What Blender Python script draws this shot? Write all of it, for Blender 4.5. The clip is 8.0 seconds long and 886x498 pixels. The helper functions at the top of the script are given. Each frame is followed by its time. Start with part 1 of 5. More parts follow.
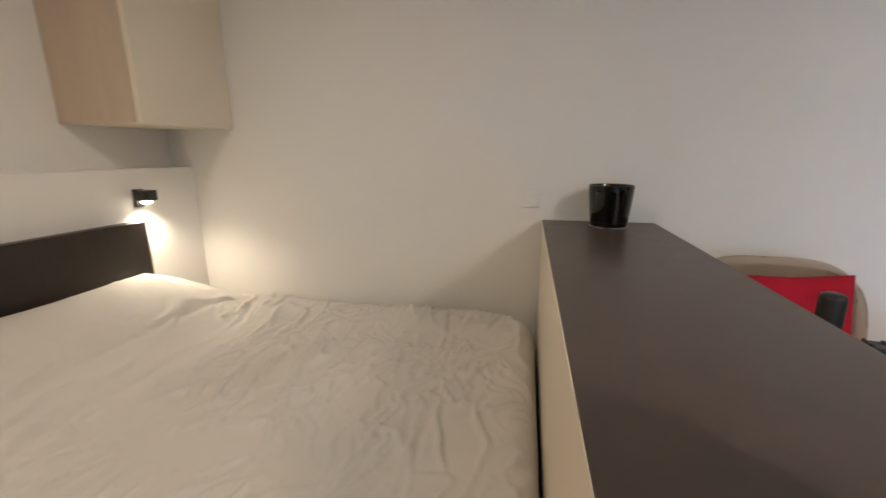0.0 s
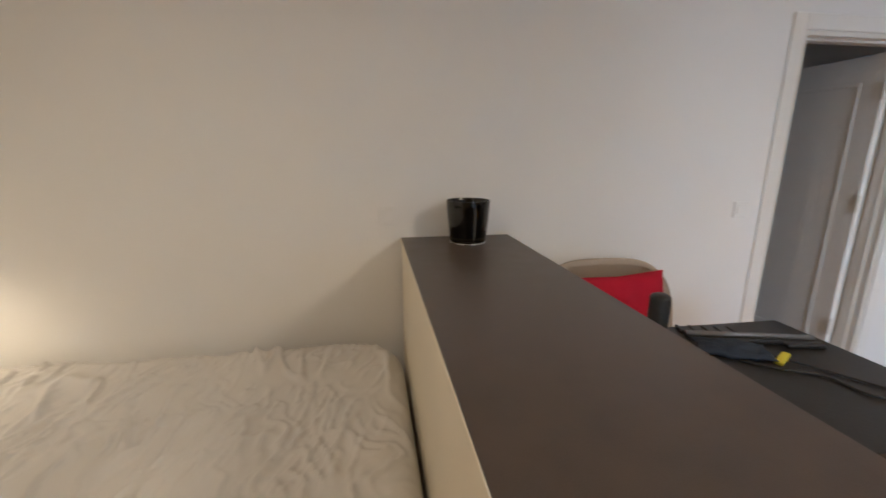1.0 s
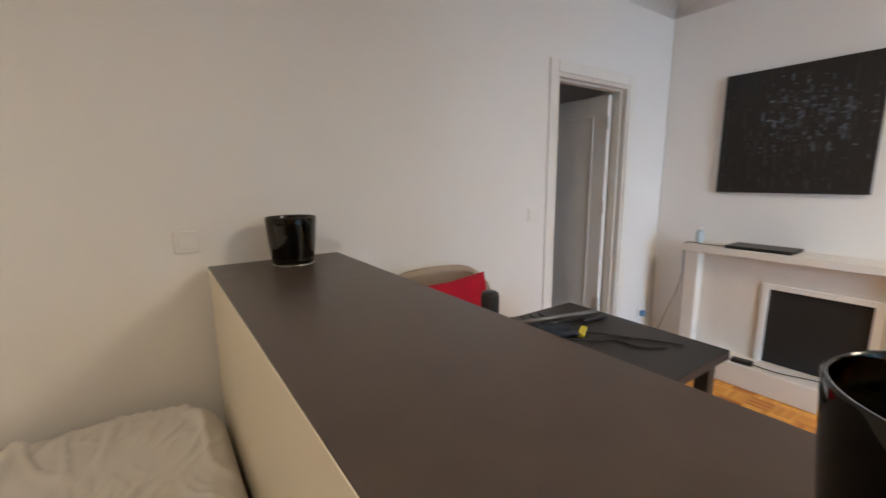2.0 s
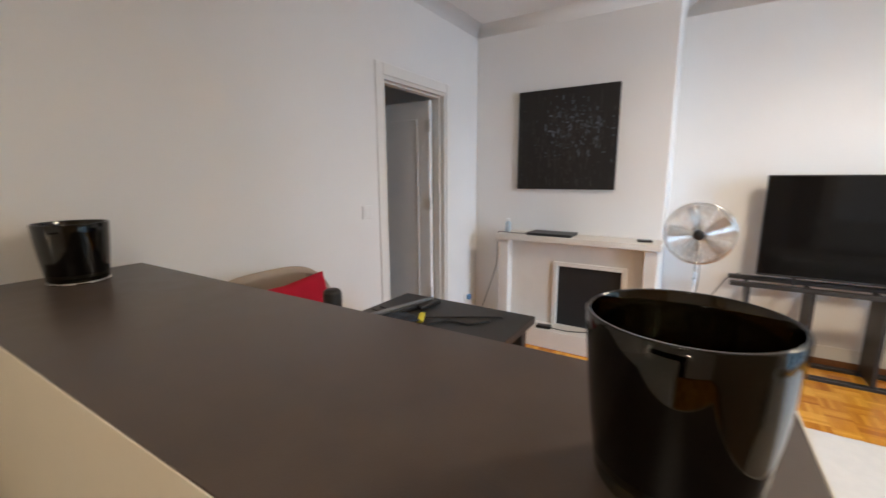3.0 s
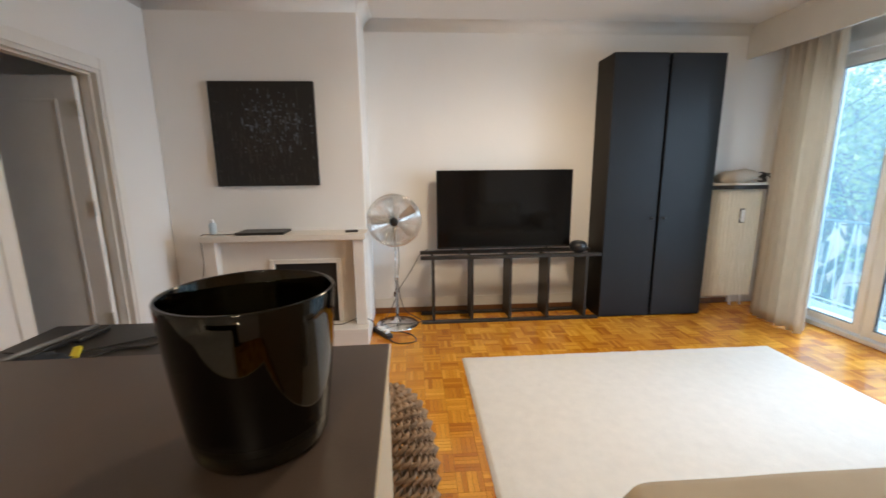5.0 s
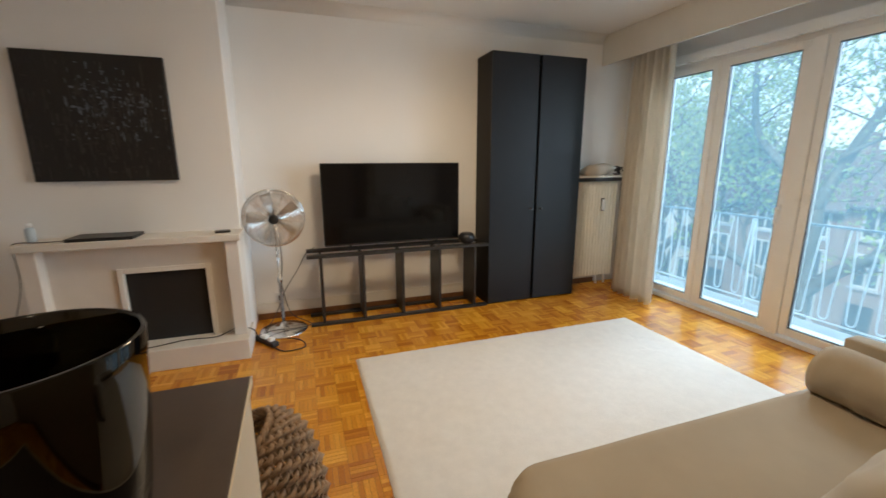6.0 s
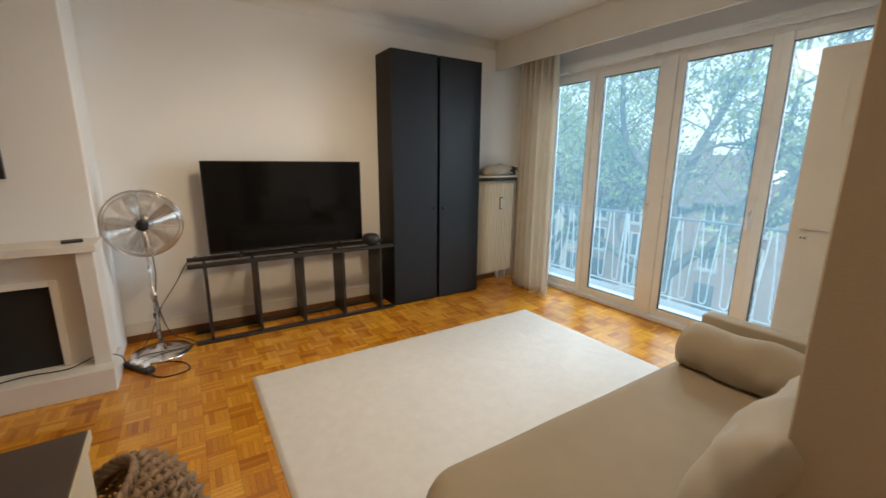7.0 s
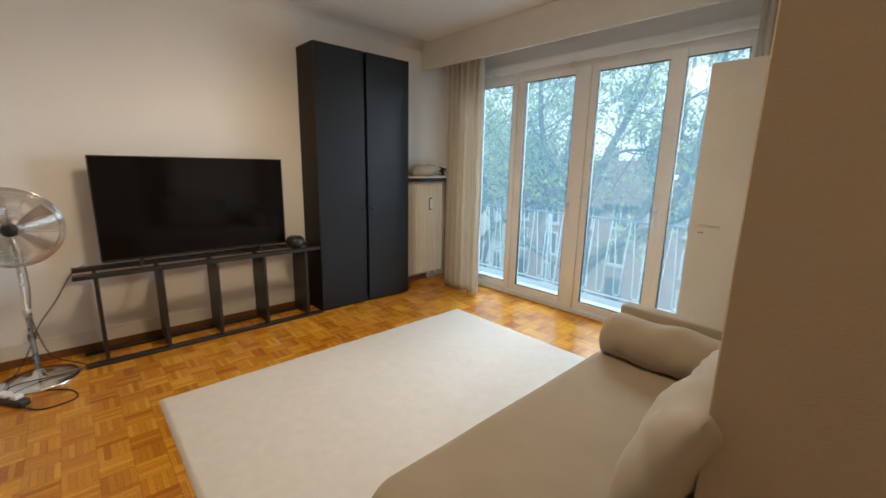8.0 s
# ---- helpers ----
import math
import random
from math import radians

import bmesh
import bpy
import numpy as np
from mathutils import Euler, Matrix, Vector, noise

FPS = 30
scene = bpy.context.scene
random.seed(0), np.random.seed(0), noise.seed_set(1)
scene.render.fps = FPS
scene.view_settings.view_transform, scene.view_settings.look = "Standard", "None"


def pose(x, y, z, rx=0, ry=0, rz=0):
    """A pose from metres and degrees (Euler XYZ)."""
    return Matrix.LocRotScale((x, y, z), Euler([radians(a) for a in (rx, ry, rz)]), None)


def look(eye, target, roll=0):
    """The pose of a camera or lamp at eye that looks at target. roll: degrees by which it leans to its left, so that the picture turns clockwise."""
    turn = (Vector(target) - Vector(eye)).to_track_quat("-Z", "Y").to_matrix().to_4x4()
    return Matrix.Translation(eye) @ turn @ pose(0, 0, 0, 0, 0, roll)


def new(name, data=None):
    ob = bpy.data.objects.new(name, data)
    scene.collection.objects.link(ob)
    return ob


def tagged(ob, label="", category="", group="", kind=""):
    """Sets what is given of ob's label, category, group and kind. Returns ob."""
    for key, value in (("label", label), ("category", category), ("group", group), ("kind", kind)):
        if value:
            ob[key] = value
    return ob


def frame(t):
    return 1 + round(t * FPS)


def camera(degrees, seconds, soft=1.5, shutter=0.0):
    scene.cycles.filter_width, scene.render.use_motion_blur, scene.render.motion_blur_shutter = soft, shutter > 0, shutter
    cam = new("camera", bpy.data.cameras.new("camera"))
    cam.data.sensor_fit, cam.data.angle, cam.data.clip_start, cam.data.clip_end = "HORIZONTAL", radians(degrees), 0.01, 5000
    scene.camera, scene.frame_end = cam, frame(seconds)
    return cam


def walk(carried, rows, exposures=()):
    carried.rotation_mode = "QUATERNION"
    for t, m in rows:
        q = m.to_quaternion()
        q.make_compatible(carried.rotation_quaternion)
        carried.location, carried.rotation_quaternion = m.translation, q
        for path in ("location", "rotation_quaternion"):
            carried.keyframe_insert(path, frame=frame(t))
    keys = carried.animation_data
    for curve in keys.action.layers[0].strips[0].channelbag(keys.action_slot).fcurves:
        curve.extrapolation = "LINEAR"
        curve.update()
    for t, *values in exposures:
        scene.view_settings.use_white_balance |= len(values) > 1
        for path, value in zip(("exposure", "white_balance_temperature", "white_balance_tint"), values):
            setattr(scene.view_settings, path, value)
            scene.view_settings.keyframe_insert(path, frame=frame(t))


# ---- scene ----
cam = camera(95.0, 8.0, 1.5, 0.4)
PATH = [
    (0, (-0.542, -0.042, 1.403), (-0.976, 1.854, 0.938), -0.1),
    (0.5, (-0.584, 0.061, 1.424), (-0.696, 2.008, 0.978), -0.2),
    (1, (-0.588, 0.154, 1.455), (-0.299, 2.08, 0.997), 0.1),
    (1.5, (-0.588, 0.225, 1.401), (0.134, 2.052, 1.025), -0.3),
    (2.8, (-0.658, 0.241, 1.401), (0.911, 1.429, 1.043), -0.2),
    (3, (-0.657, 0.219, 1.397), (1.003, 1.278, 1.043), -0.3),
    (3.5, (-0.675, 0.171, 1.388), (1.137, 0.94, 1.035), -0.3),
    (4, (-0.684, 0.11, 1.389), (1.23, 0.571, 1.033), -0.5),
    (4.5, (-0.677, 0.073, 1.387), (1.282, 0.25, 1.022), -0.5),
    (5, (-0.667, 0.031, 1.392), (1.293, -0.098, 1.012), -0.6),
    (5.2, (-0.675, 0.009, 1.403), (1.273, -0.218, 1.008), -0.6),
    (6.5, (-0.559, -0.024, 1.408), (1.186, -0.884, 0.985), 0.1),
    (7, (-0.552, -0.044, 1.399), (1.099, -1.091, 0.977), 0.4),
    (7.5, (-0.570, -0.043, 1.386), (0.991, -1.241, 0.975), 0.8),
    (8, (-0.501, -0.053, 1.377), (0.939, -1.38, 0.97), 1.2),
]
EXPOSURES = [(0.0, 1.08, 5350, 11), (1.0, 1.04, 5450, 11), (1.5, 1.08, 5550, 11), (3.5, 1.16, 5450, 11), (5.0, 0.84, 6000, 11), (6.5, 0.38, 6500, 10), (8.0, 0.33, 6600, 11)]
walk(cam, [(t, look(eye, target, roll)) for t, eye, target, roll in PATH], exposures=EXPOSURES)

# ---- world ----
world = bpy.data.worlds.new("overcast_sky")
scene.world = world
world.use_nodes = True
wn = world.node_tree
sky = wn.nodes.new("ShaderNodeTexSky")
sky.sky_type = "NISHITA"
sky.sun_disc = False
sky.sun_elevation, sky.sun_rotation = radians(42), radians(-34)
sky.dust_density, sky.air_density, sky.ozone_density = 1.0, 1.0, 1.0
wn.nodes["Background"].inputs[1].default_value = 0.15
veil_of_cloud = wn.nodes.new("ShaderNodeHueSaturation")
veil_of_cloud.inputs["Saturation"].default_value = 0.30
wn.links.new(sky.outputs[0], veil_of_cloud.inputs["Color"])
wn.links.new(veil_of_cloud.outputs[0], wn.nodes["Background"].inputs[0])

sun = new("sun", bpy.data.lights.new("sun", "SUN"))
sun.data.energy, sun.data.angle, sun.data.color = 5.0, radians(12), (1.0, 0.96, 0.9)
sun.matrix_world = look((-8, 12, 13), (0, 0, 0))

# unseen area lamps outside, added to stand in for the windows' sky light
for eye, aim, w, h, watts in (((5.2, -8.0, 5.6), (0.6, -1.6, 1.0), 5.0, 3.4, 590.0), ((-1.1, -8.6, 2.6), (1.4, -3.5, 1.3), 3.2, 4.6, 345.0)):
    daylight = new("sky_fill_lamp", bpy.data.lights.new("sky_fill_lamp", "AREA"))
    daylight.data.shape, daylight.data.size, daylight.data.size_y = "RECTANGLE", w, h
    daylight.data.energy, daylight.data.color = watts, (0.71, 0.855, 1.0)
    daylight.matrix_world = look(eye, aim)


# warm ceiling lamp over the room; unseen fill lamp added above the bed
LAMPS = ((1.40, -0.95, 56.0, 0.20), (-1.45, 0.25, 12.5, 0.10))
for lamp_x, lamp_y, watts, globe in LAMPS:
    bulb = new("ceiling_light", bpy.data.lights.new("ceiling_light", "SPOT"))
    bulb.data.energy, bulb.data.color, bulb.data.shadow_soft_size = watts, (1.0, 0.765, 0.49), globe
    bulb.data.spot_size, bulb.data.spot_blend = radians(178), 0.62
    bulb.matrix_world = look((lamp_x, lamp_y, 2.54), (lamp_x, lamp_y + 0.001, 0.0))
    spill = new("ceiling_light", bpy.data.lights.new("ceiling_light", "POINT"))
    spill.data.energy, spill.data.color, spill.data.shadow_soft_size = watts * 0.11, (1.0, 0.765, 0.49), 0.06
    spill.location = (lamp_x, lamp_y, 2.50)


# ---- materials ----
def material(name, base, rough=0.5, metal=0.0, var=0.12, scale=6.0, bump=0.05, bscale=60.0, spec=0.5, dark=None, stretch=(1, 1, 1), coat=0.0):
    """A surface with stains and grain at two scales."""
    m = bpy.data.materials.new(name)
    m.use_nodes = True
    nt = m.node_tree
    b = nt.nodes["Principled BSDF"]
    b.inputs["Metallic"].default_value = metal
    b.inputs["Specular IOR Level"].default_value = spec
    b.inputs["Coat Weight"].default_value = coat
    co = nt.nodes.new("ShaderNodeTexCoord")
    mp = nt.nodes.new("ShaderNodeMapping")
    mp.inputs["Scale"].default_value = stretch
    nt.links.new(co.outputs["Object"], mp.inputs[0])
    n1 = nt.nodes.new("ShaderNodeTexNoise")
    n1.inputs["Scale"].default_value, n1.inputs["Detail"].default_value = scale, 6
    n2 = nt.nodes.new("ShaderNodeTexNoise")
    n2.inputs["Scale"].default_value, n2.inputs["Detail"].default_value = bscale, 4
    for n in (n1, n2):
        nt.links.new(mp.outputs[0], n.inputs["Vector"])
    mixf = nt.nodes.new("ShaderNodeMath")
    mixf.operation = "MULTIPLY_ADD"
    nt.links.new(n2.outputs["Fac"], mixf.inputs[0])
    mixf.inputs[1].default_value = 0.35
    nt.links.new(n1.outputs["Fac"], mixf.inputs[2])
    ramp = nt.nodes.new("ShaderNodeValToRGB")
    ramp.color_ramp.elements[0].position, ramp.color_ramp.elements[1].position = 0.4, 0.95
    dk = dark or tuple(c * (1 - var) for c in base)
    lt = tuple(min(1, c * (1 + var * 0.6)) for c in base)
    ramp.color_ramp.elements[0].color = (*dk, 1)
    ramp.color_ramp.elements[1].color = (*lt, 1)
    nt.links.new(mixf.outputs[0], ramp.inputs[0])
    nt.links.new(ramp.outputs[0], b.inputs["Base Color"])
    rr = nt.nodes.new("ShaderNodeMapRange")
    rr.inputs["To Min"].default_value, rr.inputs["To Max"].default_value = max(0.02, rough - 0.08), min(1, rough + 0.08)
    nt.links.new(n1.outputs["Fac"], rr.inputs["Value"])
    nt.links.new(rr.outputs[0], b.inputs["Roughness"])
    if bump:
        bp = nt.nodes.new("ShaderNodeBump")
        bp.inputs["Strength"].default_value, bp.inputs["Distance"].default_value = bump, 0.01
        nt.links.new(n2.outputs["Fac"], bp.inputs["Height"])
        nt.links.new(bp.outputs[0], b.inputs["Normal"])
    return m


def glass_material(name, colour=(1, 1, 1), rough=0.0, ior=1.45):
    m = bpy.data.materials.new(name)
    m.use_nodes = True
    b = m.node_tree.nodes["Principled BSDF"]
    b.inputs["Base Color"].default_value = (*colour, 1)
    b.inputs["Roughness"].default_value, b.inputs["IOR"].default_value = rough, ior
    b.inputs["Transmission Weight"].default_value = 1.0
    return m


def parquet_material(name, per_object):
    """Oak mosaic parquet, each finger with its own tone."""
    m = bpy.data.materials.new(name)
    m.use_nodes = True
    nt = m.node_tree
    b = nt.nodes["Principled BSDF"]
    if per_object:
        rnd = nt.nodes.new("ShaderNodeObjectInfo").outputs["Random"]
    else:
        rnd = nt.nodes.new("ShaderNodeNewGeometry").outputs["Random Per Island"]
    ramp = nt.nodes.new("ShaderNodeValToRGB")
    e = ramp.color_ramp.elements
    e[0].position, e[0].color = 0.15, (0.46, 0.150, 0.009, 1)
    e[1].position, e[1].color = 0.85, (0.86, 0.42, 0.040, 1)
    mid = e.new(0.36)
    mid.color = (0.62, 0.235, 0.014, 1)
    mid = e.new(0.62)
    mid.color = (0.73, 0.315, 0.022, 1)
    b.inputs["Specular IOR Level"].default_value = 0.7
    geo = nt.nodes.new("ShaderNodeNewGeometry")
    # tone of the whole block of five, mixed with the finger's own
    snap = nt.nodes.new("ShaderNodeVectorMath")
    snap.operation = "SNAP"
    snap.inputs[1].default_value = (0.125, 0.125, 10.0)
    nt.links.new(geo.outputs["Position"], snap.inputs[0])
    cell = nt.nodes.new("ShaderNodeTexWhiteNoise")
    cell.noise_dimensions = "2D"
    nt.links.new(snap.outputs[0], cell.inputs["Vector"])
    tone = nt.nodes.new("ShaderNodeMix")
    tone.inputs["Factor"].default_value = 0.5
    nt.links.new(rnd, tone.inputs[2])
    nt.links.new(cell.outputs["Value"], tone.inputs[3])
    nt.links.new(tone.outputs[0], ramp.inputs[0])
    n1 = nt.nodes.new("ShaderNodeTexNoise")
    n1.inputs["Scale"].default_value, n1.inputs["Detail"].default_value = 90, 8
    n2 = nt.nodes.new("ShaderNodeTexNoise")
    n2.inputs["Scale"].default_value, n2.inputs["Detail"].default_value = 1.8, 4
    for n in (n1, n2):
        nt.links.new(geo.outputs["Position"], n.inputs["Vector"])
    mul = nt.nodes.new("ShaderNodeMix")
    mul.data_type, mul.blend_type = "RGBA", "MULTIPLY"
    mul.inputs["Factor"].default_value = 0.45
    nt.links.new(ramp.outputs[0], mul.inputs[6])
    gr = nt.nodes.new("ShaderNodeValToRGB")
    gr.color_ramp.elements[0].position, gr.color_ramp.elements[0].color = 0.3, (0.6, 0.55, 0.5, 1)
    gr.color_ramp.elements[1].position, gr.color_ramp.elements[1].color = 0.7, (1.1, 1.1, 1.1, 1)
    nt.links.new(n1.outputs["Fac"], gr.inputs[0])
    nt.links.new(gr.outputs[0], mul.inputs[7])
    nt.links.new(mul.outputs[2], b.inputs["Base Color"])
    rr = nt.nodes.new("ShaderNodeMapRange")
    rr.inputs["To Min"].default_value, rr.inputs["To Max"].default_value = 0.12, 0.27
    nt.links.new(n2.outputs["Fac"], rr.inputs["Value"])
    nt.links.new(rr.outputs[0], b.inputs["Roughness"])
    bp = nt.nodes.new("ShaderNodeBump")
    bp.inputs["Strength"].default_value, bp.inputs["Distance"].default_value = 0.08, 0.004
    nt.links.new(n1.outputs["Fac"], bp.inputs["Height"])
    nt.links.new(bp.outputs[0], b.inputs["Normal"])
    return m


WALL = material("white_wall_paint", (0.83, 0.81, 0.78), 0.75, var=0.04, scale=1.3, bump=0.08, bscale=180)
CEIL = material("ceiling_paint", (0.86, 0.85, 0.83), 0.85, var=0.03, scale=1.0, bump=0.05, bscale=150)
TRIM = material("cream_gloss_paint", (0.74, 0.71, 0.65), 0.35, var=0.06, scale=4, bump=0.02, bscale=60)
PVC = material("white_window_frame", (0.87, 0.87, 0.86), 0.3, var=0.04, scale=5, bump=0.01)
STONE = material("painted_mantel", (0.76, 0.72, 0.66), 0.5, var=0.06, scale=5, bump=0.05, bscale=90)
CREAM = material("cream_panel", (0.80, 0.73, 0.59), 0.5, var=0.04, scale=3, bump=0.02)
DARKTOP = material("dark_grey_laminate", (0.082, 0.061, 0.050), 0.34, var=0.2, scale=12, bump=0.04, bscale=400)
BLACKWOOD = material("black_stained_wood", (0.022, 0.020, 0.019), 0.45, var=0.3, scale=8, bump=0.06, bscale=120, stretch=(1, 1, 6))
HEADB = material("dark_brown_headboard", (0.030, 0.022, 0.017), 0.4, var=0.25, scale=6, bump=0.05, bscale=90, stretch=(1, 8, 1))
WARDROBE = material("anthracite_wardrobe_lacquer", (0.0105, 0.0125, 0.0165), 0.42, var=0.12, scale=3, bump=0.02, bscale=200, spec=0.35)
WARDSIDE = material("dark_brown_wardrobe_side", (0.012, 0.0085, 0.006), 0.5, var=0.2, scale=4, bump=0.03, bscale=90, spec=0.25, stretch=(1, 1, 0.2))
BLACKPL = material("black_plastic", (0.014, 0.014, 0.015), 0.4, var=0.2, scale=20, bump=0.02)
SCREEN = material("dark_tv_screen", (0.004, 0.004, 0.0045), 0.07, var=0.1, scale=3, bump=0.0, spec=0.28)
STEEL = material("brushed_steel", (0.55, 0.54, 0.52), 0.28, metal=1.0, var=0.08, scale=15, bump=0.02, bscale=200)
DARKSTEEL = material("dark_bronze_steel", (0.034, 0.030, 0.027), 0.45, metal=0.3, var=0.25, scale=10, bump=0.04)
RUG = material("cream_wool_rug", (0.80, 0.755, 0.69), 0.95, var=0.05, scale=18, bump=0.45, bscale=330, spec=0.1)
SOFA = material("taupe_sofa_fabric", (0.40, 0.33, 0.24), 0.9, var=0.08, scale=5, bump=0.12, bscale=700, spec=0.2)
PILLOW = material("grey_cushion_fabric", (0.50, 0.455, 0.385), 0.9, var=0.08, scale=6, bump=0.2, bscale=500, spec=0.2)
BEDDING = material("white_cotton_duvet", (0.74, 0.71, 0.66), 0.85, var=0.04, scale=4, bump=0.12, bscale=300, spec=0.2)
RED = material("red_cushion_cotton", (0.42, 0.010, 0.028), 0.85, var=0.15, scale=10, bump=0.15, bscale=400, spec=0.2)
CHAIRFAB = material("beige_chair_fabric", (0.46, 0.38, 0.29), 0.9, var=0.08, scale=6, bump=0.15, bscale=500, spec=0.2)
CURTAIN = material("beige_linen_curtain", (0.84, 0.75, 0.635), 0.9, var=0.05, scale=7, bump=0.15, bscale=350, spec=0.15)
WICKER = material("brown_wicker", (0.31, 0.20, 0.115), 0.6, var=0.6, scale=30, bump=0.2, bscale=200)
RADPAINT = material("cream_radiator_enamel", (0.82, 0.77, 0.65), 0.4, var=0.05, scale=5, bump=0.02)
CANVAS = material("black_painted_canvas", (0.010, 0.009, 0.009), 0.5, var=0.4, scale=9, bump=0.5, bscale=40, stretch=(1, 2.5, 0.6))
PAINTB = material("blue_grey_oil_paint", (0.105, 0.12, 0.145), 0.5, var=0.8, scale=30, bump=0.5, bscale=120)
PAINTW = material("pale_oil_paint", (0.031, 0.026, 0.026), 0.5, var=0.7, scale=30, bump=0.5, bscale=120)
DARKGLASS = glass_material("smoked_black_glass", (0.010, 0.0085, 0.0035), 0.02, 1.5)
DARKGLASS.node_tree.nodes["Principled BSDF"].inputs["Specular IOR Level"].default_value = 0.24
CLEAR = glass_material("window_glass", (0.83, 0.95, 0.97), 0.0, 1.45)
# translucent blue share puts a haze of glare over the view outside
pane_nodes = CLEAR.node_tree
veil = pane_nodes.nodes.new("ShaderNodeBsdfTranslucent")
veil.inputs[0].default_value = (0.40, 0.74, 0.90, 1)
haze_mix = pane_nodes.nodes.new("ShaderNodeMixShader")
haze_mix.inputs[0].default_value = 0.108
pane_nodes.links.new(pane_nodes.nodes["Principled BSDF"].outputs[0], haze_mix.inputs[1])
pane_nodes.links.new(veil.outputs[0], haze_mix.inputs[2])
pane_nodes.links.new(haze_mix.outputs[0], pane_nodes.nodes["Material Output"].inputs[0])
WAX = material("candle_wax", (0.30, 0.28, 0.22), 0.5, var=0.1, scale=10, bump=0.02)
PARQ = parquet_material("oak_parquet", False)
PARQ_OB = parquet_material("oak_parquet_single", True)
SUBFLOOR = material("dark_parquet_joint", (0.10, 0.045, 0.014), 0.7, var=0.2)
YELLOW = material("yellow_tape", (0.62, 0.52, 0.03), 0.5, var=0.1)
BLUEPL = material("blue_plastic", (0.10, 0.22, 0.42), 0.4, var=0.1)
CABLE = material("black_cable_rubber", (0.015, 0.014, 0.014), 0.55, var=0.2)
FIREBLACK = material("matt_black_plate", (0.012, 0.012, 0.013), 0.6, var=0.3)


# ---- building helpers ----
ORIGIN = {}


def thing(name, loc, label, category, group=""):
    ob = new(name)
    ob.empty_display_size = 0.05
    ob.location = loc
    ORIGIN[ob.name] = Vector(loc)
    return tagged(ob, label, category, group)


def mesh_object(name, bm, mat, smooth=False):
    me = bpy.data.meshes.new(name)
    bmesh.ops.recalc_face_normals(bm, faces=bm.faces[:])
    if smooth:
        for f in bm.faces:
            f.smooth = True
    bm.to_mesh(me)
    bm.free()
    me.materials.append(mat)
    return new(name, me)


def part(name, bm, mat, parent, label="", smooth=False):
    """A mesh, drawn in the world's metres, as a part of a thing or of a part."""
    ob = mesh_object(name, bm, mat, smooth)
    org = ORIGIN[parent.name]
    ob.data.transform(Matrix.Translation(-org))
    ORIGIN[ob.name] = org
    ob.parent = parent
    return tagged(ob, label)


def structure(name, bm, mat, label="", category="", smooth=False):
    ob = mesh_object(name, bm, mat, smooth)
    ORIGIN[ob.name] = Vector((0, 0, 0))
    return tagged(ob, label, category, kind="structure")


def box(bm, lo, hi, bevel=0.0, seg=1, m=None):
    lo, hi = Vector(lo), Vector(hi)
    vs = [bm.verts.new((x, y, z)) for x in (lo.x, hi.x) for y in (lo.y, hi.y) for z in (lo.z, hi.z)]
    fs = [bm.faces.new([vs[i] for i in q]) for q in ((0, 1, 3, 2), (4, 6, 7, 5), (0, 4, 5, 1), (2, 3, 7, 6), (0, 2, 6, 4), (1, 5, 7, 3))]
    if bevel:
        es = list({e for f in fs for e in f.edges})
        r = bmesh.ops.bevel(bm, geom=es, offset=bevel, segments=seg, affect="EDGES", profile=0.5)
        vs = list({v for f in r["faces"] for v in f.verts} | {v for v in vs if v.is_valid})
    if m is not None:
        bmesh.ops.transform(bm, matrix=m, verts=vs)
    return bm


def boxes(*items):
    bm = bmesh.new()
    for it in items:
        box(bm, *it)
    return bm


def lathe(bm, centre, profile, seg=32, m=None, closed=False):
    """Turn a profile of (radius, z) pairs about an upright axis."""
    c = Vector(centre)
    rings = []
    for r, z in profile:
        rings.append([bm.verts.new(c + Vector((r * math.cos(2 * math.pi * i / seg), r * math.sin(2 * math.pi * i / seg), z))) for i in range(seg)])
    for a, b in zip(rings, rings[1:]):
        for i in range(seg):
            bm.faces.new((a[i], a[(i + 1) % seg], b[(i + 1) % seg], b[i]))
    if closed:
        for i in range(seg):
            a, b = rings[-1], rings[0]
            bm.faces.new((a[i], a[(i + 1) % seg], b[(i + 1) % seg], b[i]))
    else:
        bm.faces.new(rings[0])
        bm.faces.new(rings[-1])
    if m is not None:
        bmesh.ops.transform(bm, matrix=m, verts=[v for r in rings for v in r])
    return bm


def tube(bm, pts, r, seg=8, taper=None):
    """A round bar along points."""
    pts = [Vector(p) for p in pts]
    rings = []
    up = Vector((0.13, 0.21, 0.97)).normalized()
    for i, p in enumerate(pts):
        d = (pts[min(i + 1, len(pts) - 1)] - pts[max(i - 1, 0)]).normalized()
        s = d.cross(up)
        if s.length < 0.05:
            s = d.cross(Vector((1, 0.1, 0)))
        s.normalize()
        t = d.cross(s)
        rad = r if taper is None else r + (taper - r) * i / (len(pts) - 1)
        rings.append([bm.verts.new(p + rad * (math.cos(2 * math.pi * k / seg) * s + math.sin(2 * math.pi * k / seg) * t)) for k in range(seg)])
    for a, b in zip(rings, rings[1:]):
        for k in range(seg):
            bm.faces.new((a[k], a[(k + 1) % seg], b[(k + 1) % seg], b[k]))
    bm.faces.new(rings[0])
    bm.faces.new(rings[-1])
    return bm


